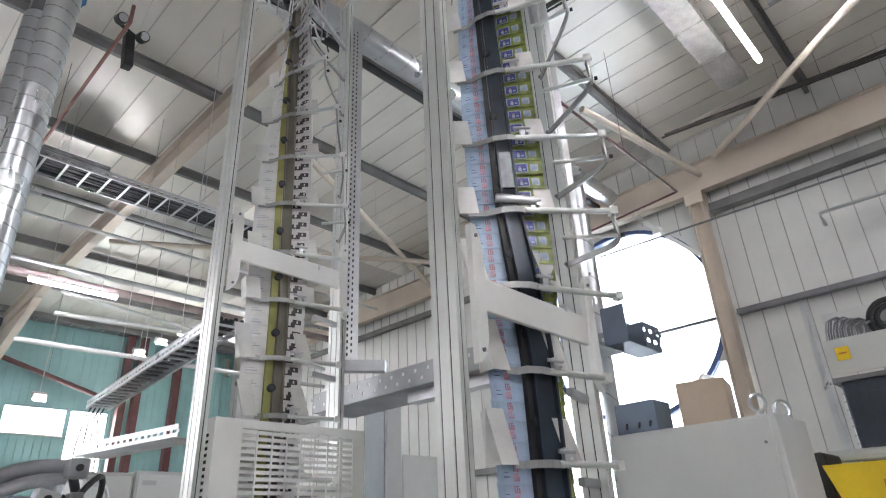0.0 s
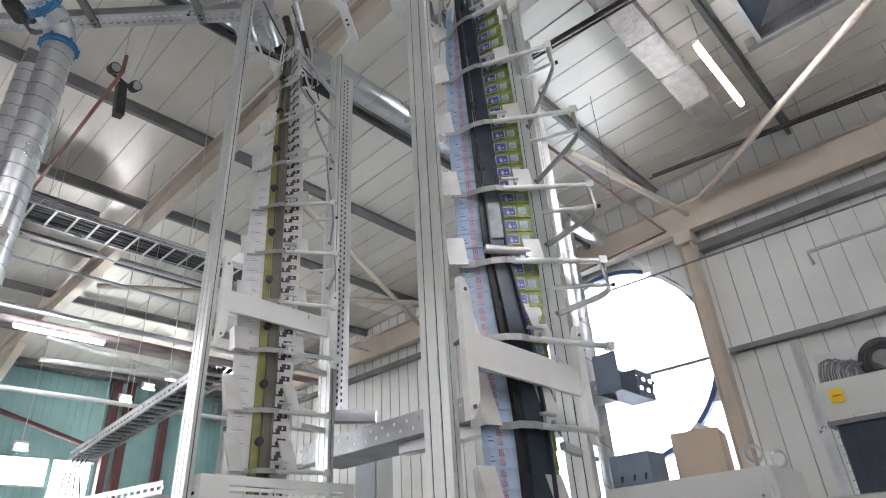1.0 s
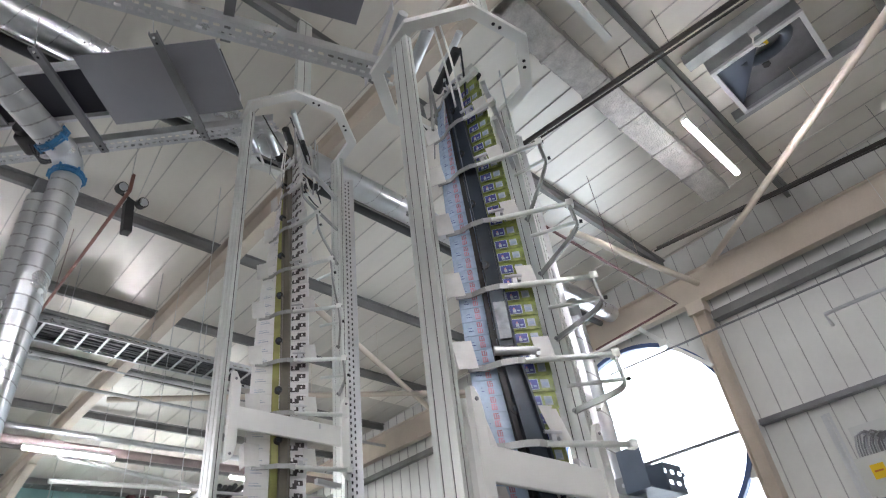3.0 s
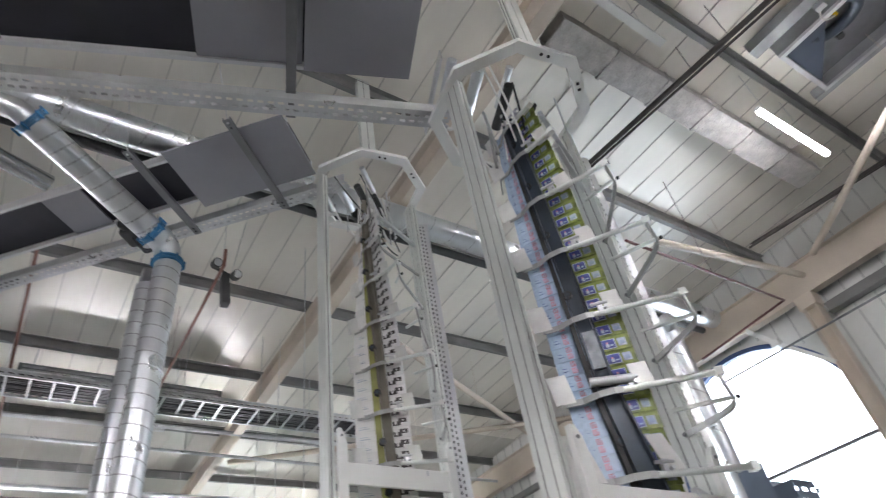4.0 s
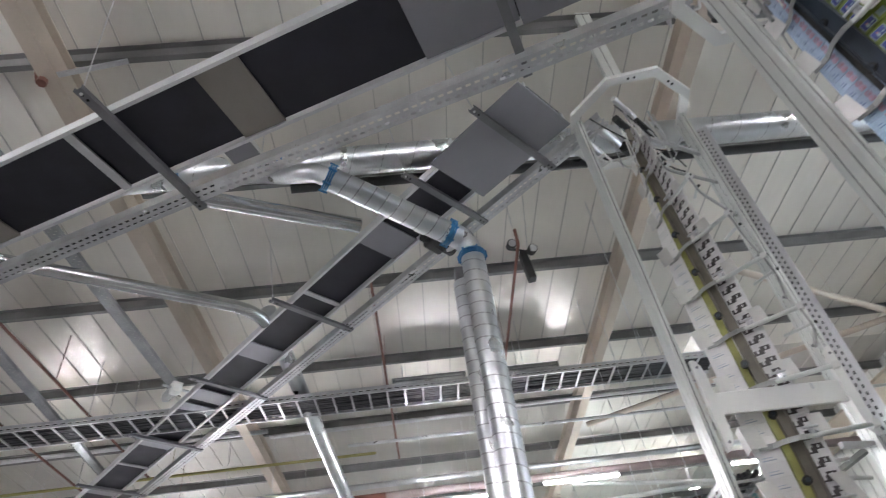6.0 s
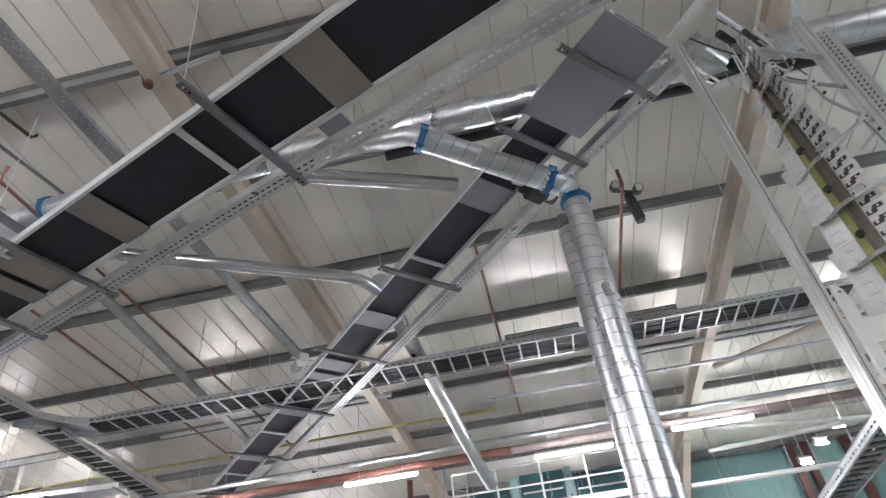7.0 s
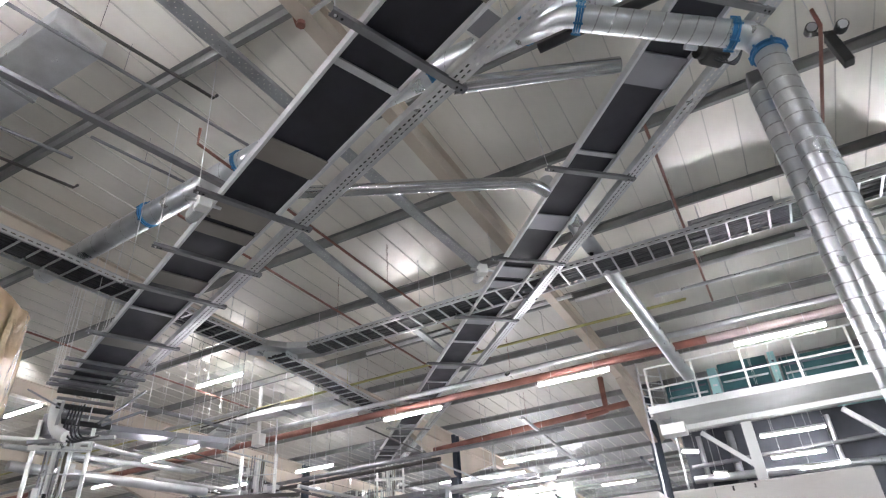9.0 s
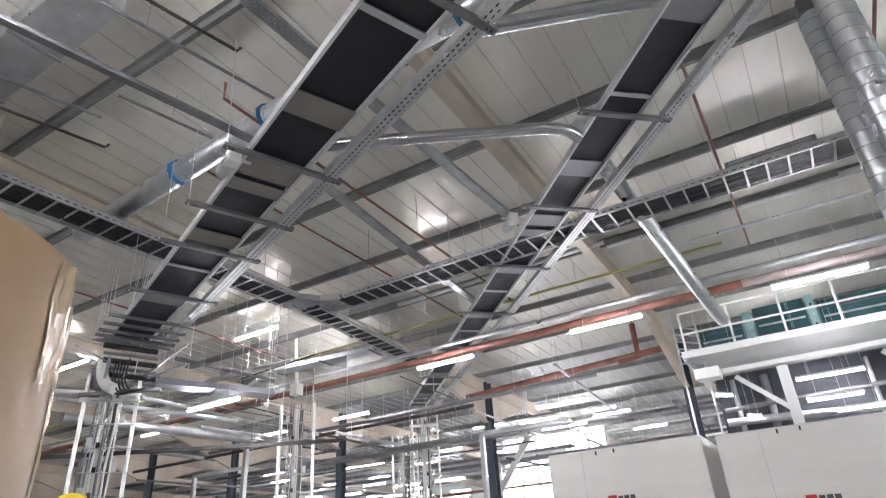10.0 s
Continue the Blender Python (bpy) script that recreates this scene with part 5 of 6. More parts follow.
for a, b, r in (((0.8, 4.45, 1.78), (1.4, 4.5, 1.74), 0.06), ((0.85, 4.6, 1.94), (1.3, 4.6, 1.9), 0.035), ((0.9, 4.4, 1.62), (1.2, 4.4, 1.62), 0.075), ((1.28, 4.5, 1.5), (1.28, 4.5, 1.95), 0.03)):
    bm = B()
    rod(bm, a, b, r, 14)
    part("roller", bm, GALV, fm, smooth=True)
bm = B()
sweep(bm, arc((1.5, 4.9, 1.2), (1.75, 4.6, 2.4), (1.35, 4.6, 1.7), 12), 0.02, 8)
part("hose", bm, BLACK, fm, "bent black hose", smooth=True)
bm = B()
rod(bm, (0.78, 4.5, 1.95), (0.86, 4.5, 1.98), 0.05, 14)
part("knob", bm, BLACK, fm)
for k, (a, c, b, r, mat) in enumerate((((0.72, 4.55, 1.72), (0.95, 4.5, 2.02), (1.36, 4.6, 2.0), 0.05, GALVD), ((0.70, 4.45, 1.62), (0.95, 4.42, 1.92), (1.30, 4.5, 1.92), 0.04, GALV),
                                     ((1.38, 4.7, 2.0), (1.5, 4.7, 1.8), (1.45, 4.7, 1.5), 0.03, CABLE), ((1.2, 4.5, 1.84), (1.45, 4.45, 1.8), (1.75, 4.7, 1.62), 0.018, BLACK), ((1.42, 4.7, 1.95), (1.75, 4.75, 2.0), (1.65, 4.8, 1.6), 0.012, GALV))):
    bm = B()
    sweep(bm, arc(a, c, b, 10), r, 12)
    part("bent_pipe", bm, mat, fm, smooth=True)
for k, (x, z, w, h, mat) in enumerate(((1.34, 1.98, 0.12, 0.12, GALVD), (1.20, 1.80, 0.14, 0.10, GALV), (1.02, 1.74, 0.10, 0.14, BLUEG), (1.36, 1.76, 0.08, 0.16, STRUT), (0.88, 1.72, 0.16, 0.10, GALVD))):
    bm = B()
    box(bm, (x, 4.44, z), (w, 0.10, h), Matrix.Rotation(0.3 * (k % 3), 3, "Y"), bevel=0.012)
    part("clamp_block", bm, mat, fm)
    bm = B()
    rod(bm, (x, 4.37, z), (x, 4.39, z), 0.022, 10)
    part("screw_head", bm, BLACK, fm)

# ---- teal wall, its windows, steelwork ----
bm = B()
for x0, x1, z0, z1 in ((1.5, 3.95, 0, 7.6), (3.95, 5.45, 0, 4.5), (3.95, 5.45, 5.2, 7.6), (5.45, 5.58, 0, 7.6), (5.58, 6.55, 0, 2.5), (5.58, 6.55, 5.2, 7.6), (6.55, 10.39, 0, 7.6)):
    span(bm, (x0, 19.9, z0), (x1, 20.02, z1))
wt = part("wall_teal", bm, TEAL)
tagged(wt, "teal ribbed metal partition wall with bright windows", "wall", kind="structure")
for x0, x1, z0, z1 in ((1.5, 3.95, 0, 7.6), (3.95, 5.45, 0, 4.5), (3.95, 5.45, 5.2, 7.6), (5.58, 6.55, 0, 2.5), (5.58, 6.55, 5.2, 7.6), (6.55, 10.39, 0, 7.6)):
    for i in range(int((x1 - x0) / 0.2)):
        bm = B()
        span(bm, (x0 + 0.2 * i + 0.06, 19.875, z0 + 0.05), (x0 + 0.2 * i + 0.1, 19.899, z1 - 0.05))
        part("rib", bm, TEAL, wt)
daym = glow("frosted_daylight_pane", (0.95, 0.98, 1.0), 3.0)
for x0, x1, z0, z1 in ((3.95, 5.45, 4.5, 5.2), (5.58, 6.55, 2.5, 5.2)):
    w = thing("window_2", ((x0 + x1) / 2, 19.95, z0), "bright frosted window in the teal wall", "window", kind="structure")
    bm = B()
    span(bm, (x0, 19.95, z0), (x1, 19.97, z1))
    part("pane", bm, daym, w)
    bm = B()
    span(bm, (x0 - 0.03, 19.86, z0 - 0.05), (x1 + 0.03, 19.9, z0))
    part("sill", bm, WHITEP, w)
for x in (6.75, 7.15, 8.3):
    bm = B()
    span(bm, (x - 0.1, 19.45, 0), (x + 0.1, 19.7, 7.55), bevel=0.005)
    solo("wall_post", bm, MAROON, "maroon steel post before the teal wall", "post", "wall posts", "structure")
pipe("wall_brace", [(2.6, 19.4, 6.6), (6.7, 19.4, 5.4)], 0.07, MAROON, "maroon diagonal brace before the wall", "brace")
for a, b in (((3.2, 13.8, 6.45), (9.9, 13.8, 5.8)), ((2.6, 13.8, 5.32), (9.9, 13.8, 5.32)), ((3.2, 13.9, 6.0), (9.9, 14.2, 6.4))):
    pipe("white_tube", [a, b], 0.05, GREYP, "pale grey painted tube crossing before the teal wall", "tube", "white tubes", 10)
for x, y, z in ((6.09, 17, 6.34), (6.63, 17, 6.75), (7.2, 17, 7.1), (4.0, 17, 4.91)):
    fl = thing("flood_lamp", (x, y, z), "glowing white flood lamp on a stem", "lamp", "flood lamps")
    bm = B()
    box(bm, (x, y, z + 0.03), (0.3, 0.2, 0.16), Matrix.Rotation(0.4, 3, "X"), bevel=0.02)
    part("housing", bm, GREYP, fl)
    bm = B()
    box(bm, (x, y - 0.06, z - 0.075), (0.26, 0.18, 0.03), Matrix.Rotation(0.4, 3, "X"))
    part("glass", bm, FLOODM, fl, "bright lamp glass")
    bm = B()
    rod(bm, (x, y, z + 0.1), (x, y, roof_z(y) - 0.02), 0.012, 6)
    part("stem", bm, GREYP, fl)

# ---- mezzanine ----
mz = thing("mezzanine", (0.5, 15, 0), "white steel mezzanine deck with handrails", "mezzanine")
bm = B()
span(bm, (-2.5, 14.0, 5.39), (2.15, 14.06, 5.54))
span(bm, (-2.5, 14.06, 5.48), (2.15, 16.6, 5.53))
span(bm, (-2.5, 14.06, 5.34), (-2.44, 16.6, 5.48))
part("deck", bm, GREYP, mz)
bm = B()
span(bm, (-2.1, 14.3, 5.0), (2.1, 14.42, 5.10))
part("under_beam", bm, GREYP, mz)
for z in (6.4, 5.93):
    bm = B()
    rod(bm, (-2.4, 14.05, z), (2.1, 14.05, z), 0.022, 8)
    part("handrail", bm, WHITEP, mz)
for i in range(5):
    bm = B()
    rod(bm, (-2.4 + i * 1.0, 14.05, 5.5), (-2.4 + i * 1.0, 14.05, 6.4), 0.024, 8)
    part("rail_post", bm, WHITEP, mz)
for x in (-0.7, 1.9):
    bm = B()
    span(bm, (x - 0.1, 14.28, 0), (x + 0.1, 14.44, 4.95))
    part("leg", bm, GREYP, mz)
for a, b in (((-1.6, 14.36, 4.9), (-0.75, 14.36, 4.1)), ((1.05, 14.36, 4.9), (1.8, 14.36, 4.1))):
    bm = B()
    bar(bm, a, b, 0.09, 0.09)
    part("knee_brace", bm, GREYP, mz)
bm = B()
span(bm, (-2.35, 14.0, 4.9), (-1.85, 14.4, 5.12), bevel=0.01)
solo("vent_box", bm, WHITEP, "white box fixed under the mezzanine", "box")
for i, (x0, x1, hgt, mat) in enumerate(((-2.3, -1.3, 1.0, TINT), (-1.25, -1.05, 1.2, TEAL), (-1.0, 0.1, 1.25, TINT), (0.15, 0.3, 1.3, TEAL), (0.35, 1.9, 1.1, TINT))):
    ck = thing("control_rack", ((x0 + x1) / 2, 16.3, 5.53), "dark equipment rack with teal framing on the mezzanine", "equipment rack", "equipment racks")
    bm = B()
    span(bm, (x0, 16.0, 5.53), (x1, 16.55, 5.53 + hgt), bevel=0.01)
    part("body", bm, mat, ck)
    for k in range(5):
        bm = B()
        span(bm, (x0 + 0.05, 15.97, 5.62 + hgt * k / 5.5), (x1 - 0.05, 15.999, 5.66 + hgt * k / 5.5))
        part("shelf_edge", bm, GALV if k % 2 else NAVY, ck)
for k in range(7):
    pipe("ladder_rung", [(-2.62, 14.4, 5.4 + k * 0.17), (-2.2, 14.9, 5.4 + k * 0.17)], 0.015, GALV, "steel rung of the mezzanine ladder", "rung", "ladder rungs", 6)
for x, y in ((-2.62, 14.4), (-2.2, 14.9)):
    pipe("ladder_stile", [(x, y, 0.0), (x, y, 6.7)], 0.022, GALV, "steel stile of the mezzanine ladder", "stile", "ladder stiles", 8)

# dark sheet added in place of the dim machinery space under the deck
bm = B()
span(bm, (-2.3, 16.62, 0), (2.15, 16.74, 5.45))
solo("mezzanine_backing", bm, DARKW, "dark backing standing in for the dim interior under the deck", "wall", kind="structure")
for x, z, ln, az in ((0.12, 4.95, 1.35, 0.0), (0.08, 4.46, 1.1, 0.0), (0.5, 4.17, 0.95, 0.0), (-2.1, 4.88, 0.5, 0.9), (-1.58, 4.3, 0.4, 0.9)):
    tube_lamp(x, 16.0, z, ln, az, 0.024, True)
for k, (a, b, r, mat) in enumerate((((-2.2, 16.4, 4.6), (2.1, 16.4, 4.7), 0.05, STRUT), ((-2.2, 16.3, 4.3), (2.1, 16.3, 4.15), 0.09, GALV), ((-1.9, 16.5, 0.0), (-1.9, 16.5, 5.3), 0.06, GALVD), ((-1.2, 16.5, 0.0), (-1.2, 16.5, 5.3), 0.09, STRUT), ((0.9, 16.5, 0.0), (0.9, 16.5, 5.3), 0.05, GALV))):
    bm = B()
    rod(bm, a, b, r, 10)
    solo("service_pipe", bm, mat, "steel service pipe fixed under the mezzanine", "pipe", "service pipes", smooth=True)

# ---- wrapped pallets, paper reel ----
for x0, x1, y0, h, lx, lz in ((-2.29, -1.11, 5.0, 2.48, -1.85, 2.105), (-1.02, 0.22, 5.02, 2.46, -0.57, 1.985)):
    pl = thing("wrapped_pallet", ((x0 + x1) / 2, y0 + 0.5, 0), "tall pallet load of white board in clear film, red logo", "pallet load", "pallet loads")
    bm = B()
    span(bm, (x0, y0, 0.14), (x1, y0 + 1.0, h), bevel=0.012)
    part("load", bm, WRAP, pl)
    bm = B()
    for k in range(3):
        span(bm, (x0 + 0.02 + k * 0.52, y0 + 0.02, 0), (x0 + 0.12 + k * 0.52, y0 + 0.98, 0.11))
    span(bm, (x0, y0, 0.11), (x1, y0 + 1.0, 0.139))
    part("pallet", bm, CARD, pl)
    bm = B()
    span(bm, (x0 + 0.28, y0 - 0.0025, 0.3), (x0 + 0.284, y0 - 0.0005, h - 0.02))
    part("board_joint", bm, GREYP, pl)
    bm = B()
    span(bm, (lx, y0 - 0.004, lz - 0.035), (lx + 0.065, y0 - 0.001, lz + 0.035))
    lg = part("logo_mark", bm, REDLOGO, pl, "red logo square")
    for k in range(3):
        bm = B()
        span(bm, (lx + 0.075 + 0.045 * k, y0 - 0.004, lz - 0.027), (lx + 0.11 + 0.045 * k, y0 - 0.001, lz + 0.027))
        part("logo_bar", bm, DARKLOGO, lg)
    bm = B()
    for k in range(2):
        box(bm, (x0 + 0.4 + 0.14 * k, y0 - 0.003, h - 0.03), (0.012, 0.004, 0.03))
    part("clip", bm, BLACK, pl)
rl = thing("paper_reel", (-2.30, 0.565, 0), "stacked kraft-wrapped paper reel with shiny tape", "paper reel")
for z0, z1 in ((0.0, 1.27), (1.275, 2.55)):
    bm = B()
    n = 48
    prof = [(0.50, z0), (0.52, z0 + 0.015), (0.52, z1 - 0.015), (0.50, z1)]
    rings = [[bm.verts.new((-2.30 + r * math.cos(2 * math.pi * i / n), 0.565 + r * math.sin(2 * math.pi * i / n), z)) for i in range(n)] for r, z in prof]
    for a, b in zip(rings, rings[1:]):
        for i in range(n):
            bm.faces.new((a[i], a[(i + 1) % n], b[(i + 1) % n], b[i]))
    bm.faces.new(rings[0][::-1])
    bm.faces.new(rings[-1])
    wr = part("wrapper", bm, KRAFT, rl, smooth=True)
rt = random.Random(2)
for z0, z1, a0, a1 in ((1.0, 1.12, 0.2, 1.0), (1.35, 2.46, 1.02, 1.2), (2.2, 2.52, 0.7, 1.0), (1.62, 1.78, 0.75, 1.05)):
    bm = B()
    nu, nv = 7, max(3, int((z1 - z0) / 0.035))
    grid = []
    for i in range(nv + 1):
        row = []
        for k in range(nu + 1):
            a = a0 + (a1 - a0) * k / nu + 0.02 * math.sin(i * 0.7)
            r = 0.523 + (rt.uniform(0.0, 0.007) if 0 < k < nu else 0.0)
            z = min(2.545, z0 + (z1 - z0) * i / nv + 0.04 * k / nu)
            row.append(bm.verts.new((-2.30 + r * math.cos(a), 0.565 + r * math.sin(a), z)))
        grid.append(row)
    for p, q in zip(grid, grid[1:]):
        for k in range(nu):
            bm.faces.new((p[k], p[k + 1], q[k + 1], q[k]))
    part("tape", bm, TAPE, rl, "shiny crinkled clear packing tape")

# ---- far lifting towers and bustle of the hall ----
def far_tower(x, y, h, turn, top=True, seed=1):
    """A far lifting tower: slim posts, a bundle of guide rods and cables, plates and cross rods."""
    tw = thing("far_lifting_tower", (x, y, 0), "distant aluminium lifting tower with guide rods", "conveyor tower", "far lifting towers")
    c, s = math.cos(turn), math.sin(turn)
    rg = random.Random(seed)
    at = lambda u, n, z: Vector((x + u * c + n * s, y + u * s - n * c, z))
    for k in (-0.42, 0.45):
        bm = B()
        box(bm, at(k, 0, h / 2), (0.06, 0.12, h), Matrix.Rotation(turn, 3, "Z"), bevel=0.004)
        part("post", bm, ALU, tw)
    for i in range(7):
        k = -0.22 + 0.07 * i
        bm = B()
        sweep(bm, [at(k + rg.uniform(-0.03, 0.03), 0.02 + rg.uniform(0, 0.1), h * j / 6) for j in range(7)], rg.choice((0.01, 0.016, 0.022)), 6)
        part("guide_bar", bm, rg.choice((ALU, GALV, STRUT, WHITEP)), tw, smooth=True)
    for k, w, mat in ((-0.05, 0.13, PAPER), (0.13, 0.1, BROWNB)):
        bm = B()
        box(bm, at(k, 0.0, h / 2), (w, 0.02, h - 0.3), Matrix.Rotation(turn, 3, "Z"))
        part("belt", bm, mat, tw)
    z = 1.0
    while z < h - 0.3:
        bm = B()
        rod(bm, at(-0.3, 0.12, z), at(0.5, 0.12, z), 0.014, 6)
        part("guide_rod", bm, GALV, tw)
        bm = B()
        box(bm, at(rg.choice((-0.2, 0.27)), 0.14, z + 0.1), (0.09, 0.01, 0.16), Matrix.Rotation(turn, 3, "Z"))
        part("guide_plate", bm, PLATE, tw)
        bm = B()
        box(bm, at(rg.uniform(-0.1, 0.1), 0.13, z + 0.05), (0.06, 0.05, 0.09), Matrix.Rotation(turn, 3, "Z"), bevel=0.006)
        part("clamp", bm, rg.choice((BLACK, GALV)), tw)
        z += 0.42
    if top:
        bm = B()
        box(bm, at(0, 0.07, h - 0.5), (1.0, 0.03, 0.09), Matrix.Rotation(turn, 3, "Z"))
        part("cross_beam", bm, WHITEP, tw)
    return tw


far_tower(-11.5, 6.75, 5.3, 0.9, True, 1)
far_tower(-12.0, 18.3, 6.5, 0.5, True, 2)
far_tower(-13.2, 18.8, 5.9, 0.5, False, 3)
far_tower(-11.95, 12.1, 5.7, 0.5, False, 4)
rp = random.Random(11)
for i in range(16):
    y = 21 + i * 1.35
    z = rp.uniform(3.6, 6.4)
    pipe("service_pipe", [(rp.uniform(-30, -22), y, z), (rp.uniform(-4, 2), y, z)], rp.uniform(0.03, 0.09), rp.choice([GALV, STRUT, NAVY, REDP, STRUT, WHITEP]), "long service pipe far down the hall", "pipe", "service pipes")
for i in range(9):
    x = -4 - i * 2.9
    z = rp.uniform(4.2, 6.2)
    pipe("service_pipe", [(x, 20, z), (x + rp.uniform(-1, 1), 38, z)], rp.uniform(0.03, 0.08), rp.choice([GALV, NAVY, STRUT]), "long service pipe far down the hall", "pipe", "service pipes")
pipe("sprinkler_drop", [(-4.2, 17.5, 7.6), (-4.2, 17.5, 6.62), (-4.75, 17.3, 6.5)], 0.085, REDP, "red sprinkler drop with a valve", seg=10)
pipe("sprinkler_cross", [(-9.8, 17.5, 6.45), (-3.4, 17.5, 6.72)], 0.09, REDP, "red sprinkler cross main", seg=10)
for i in range(12):
    x, y = -1.5 - i * 2.6, 26 + (i * 5) % 13
    bm = B()
    span(bm, (x - 0.8, y, 0), (x + 0.8, y + 1.2, rp.uniform(1.9, 3.0)), bevel=0.02)
    solo("far_machine", bm, rp.choice([GREYP, WHITEP, NAVY, GREYP]), "distant boxy grey press machine", "machine", "far machines")
for k, (x, y) in enumerate(((-14.2, 12.5), (-16.0, 9.0), (-19.5, 15.0), (-8.6, 16.0), (-10.6, 21.0))):
    bm = B()
    span(bm, (x - 0.06, y - 0.06, 0), (x + 0.06, y + 0.06, 5.0))
    span(bm, (x - 0.06, y - 0.06, 4.9), (x + 2.6, y + 0.06, 5.0))
    solo("gantry_stand", bm, GALVD if k % 2 else GALV, "pale steel gantry stand of a machine line", "gantry", "gantry stands")
yl = B()
ring = [Vector((-4.7 + 0.13 * math.cos(a), 2.6 + 0.06 * math.cos(a), 2.14 + 0.14 * math.sin(a))) for a in [math.pi * i / 10 for i in range(11)]]
sweep(yl, [(-4.57, 2.66, 0)] + ring + [(-4.83, 2.54, 0)], 0.045, 10)
solo("yellow_guard_loop", yl, YELLOWM, "yellow tubular guard loop", "guard rail", smooth=True)
# slanting strut and hooks under the roof
bm = B()
bar(bm, (-6.65, 0.4, 7.05), (-5.86, 4.7, 7.05), 0.1, 0.06)
solo("strut_channel", bm, STRUT, "dark strut channel slung under the roof", "strut", "roof struts")
for pts, mat in ((((-5.8, 1.0, 7.62), (-5.23, 3.83, 7.6), (-5.22, 3.87, 7.68)), DARKP), (((-6.16, 1.0, 7.62), (-5.46, 4.95, 7.6)), STRUT), (((-9.0, 1.1, 7.63), (-8.3, 4.04, 7.6), (-8.3, 4.09, 7.68)), DARKP),
                 (((-8.36, 1.0, 7.62), (-7.71, 3.62, 7.6)), STRUT), (((-7.14, 3.49, 7.62), (-6.84, 4.95, 7.6)), STRUT)):
    pipe("conduit_pipe", pts, 0.022, mat, "thin dark conduit with a turned-up end", "pipe", "conduits", 8)

# ---- belt drive motors beside the conveyors ----
def side_motor(p, d, label):
    """A ribbed motor on a gearbox, fixed to a conveyor's side rail."""
    p, d = Vector(p), Vector(d).normalized()
    up = Vector((0, 0, 1))
    n = d.cross(up)
    mo = thing("drive_motor", p, label, "motor", "conveyor motors")
    bm = B()
    rod(bm, p - d * 0.05 + up * 0.02, p + d * 0.22 + up * 0.02, 0.075, 18)
    rod(bm, p + d * 0.22 + up * 0.02, p + d * 0.27 + up * 0.02, 0.06, 16)
    part("motor_body", bm, GALV, mo, smooth=True)
    for k in range(7):
        bm = B()
        rod(bm, p + d * (0.0 + 0.03 * k) + up * 0.02, p + d * (0.008 + 0.03 * k) + up * 0.02, 0.083, 18)
        part("cooling_rib", bm, GREYP, mo)
    bm = B()
    box(bm, p - d * 0.11 + up * 0.02, (0.15, 0.15, 0.17), Matrix((n, d, up)).transposed(), bevel=0.015)
    part("gearbox", bm, WHITEP, mo)
    bm = B()
    rod(bm, p - d * 0.11 + up * 0.02 - n * 0.2, p - d * 0.11 + up * 0.02 + n * 0.2, 0.02, 10)
    part("shaft", bm, GALV, mo)
    bm = B()
    box(bm, p + d * 0.1 + up * 0.115, (0.09, 0.11, 0.05), Matrix((n, d, up)).transposed(), bevel=0.006)
    part("terminal_box", bm, STRUT, mo)
    bm = B()
    sweep(bm, arc(p + d * 0.12 + up * 0.13, p + d * 0.3 + up * 0.3, p + d * 0.1 + up * 0.02 + n * 0.16, 8), 0.009, 6)
    part("cable", bm, CABLE, mo, smooth=True)


side_motor((-5.10, 3.82, 5.82), (-0.93, 0.366, 0), "silver drive motor beside the lower conveyor")
side_motor((-3.77, 8.43, 6.70), (-0.683, 0.73, 0), "silver drive motor beside the higher conveyor")

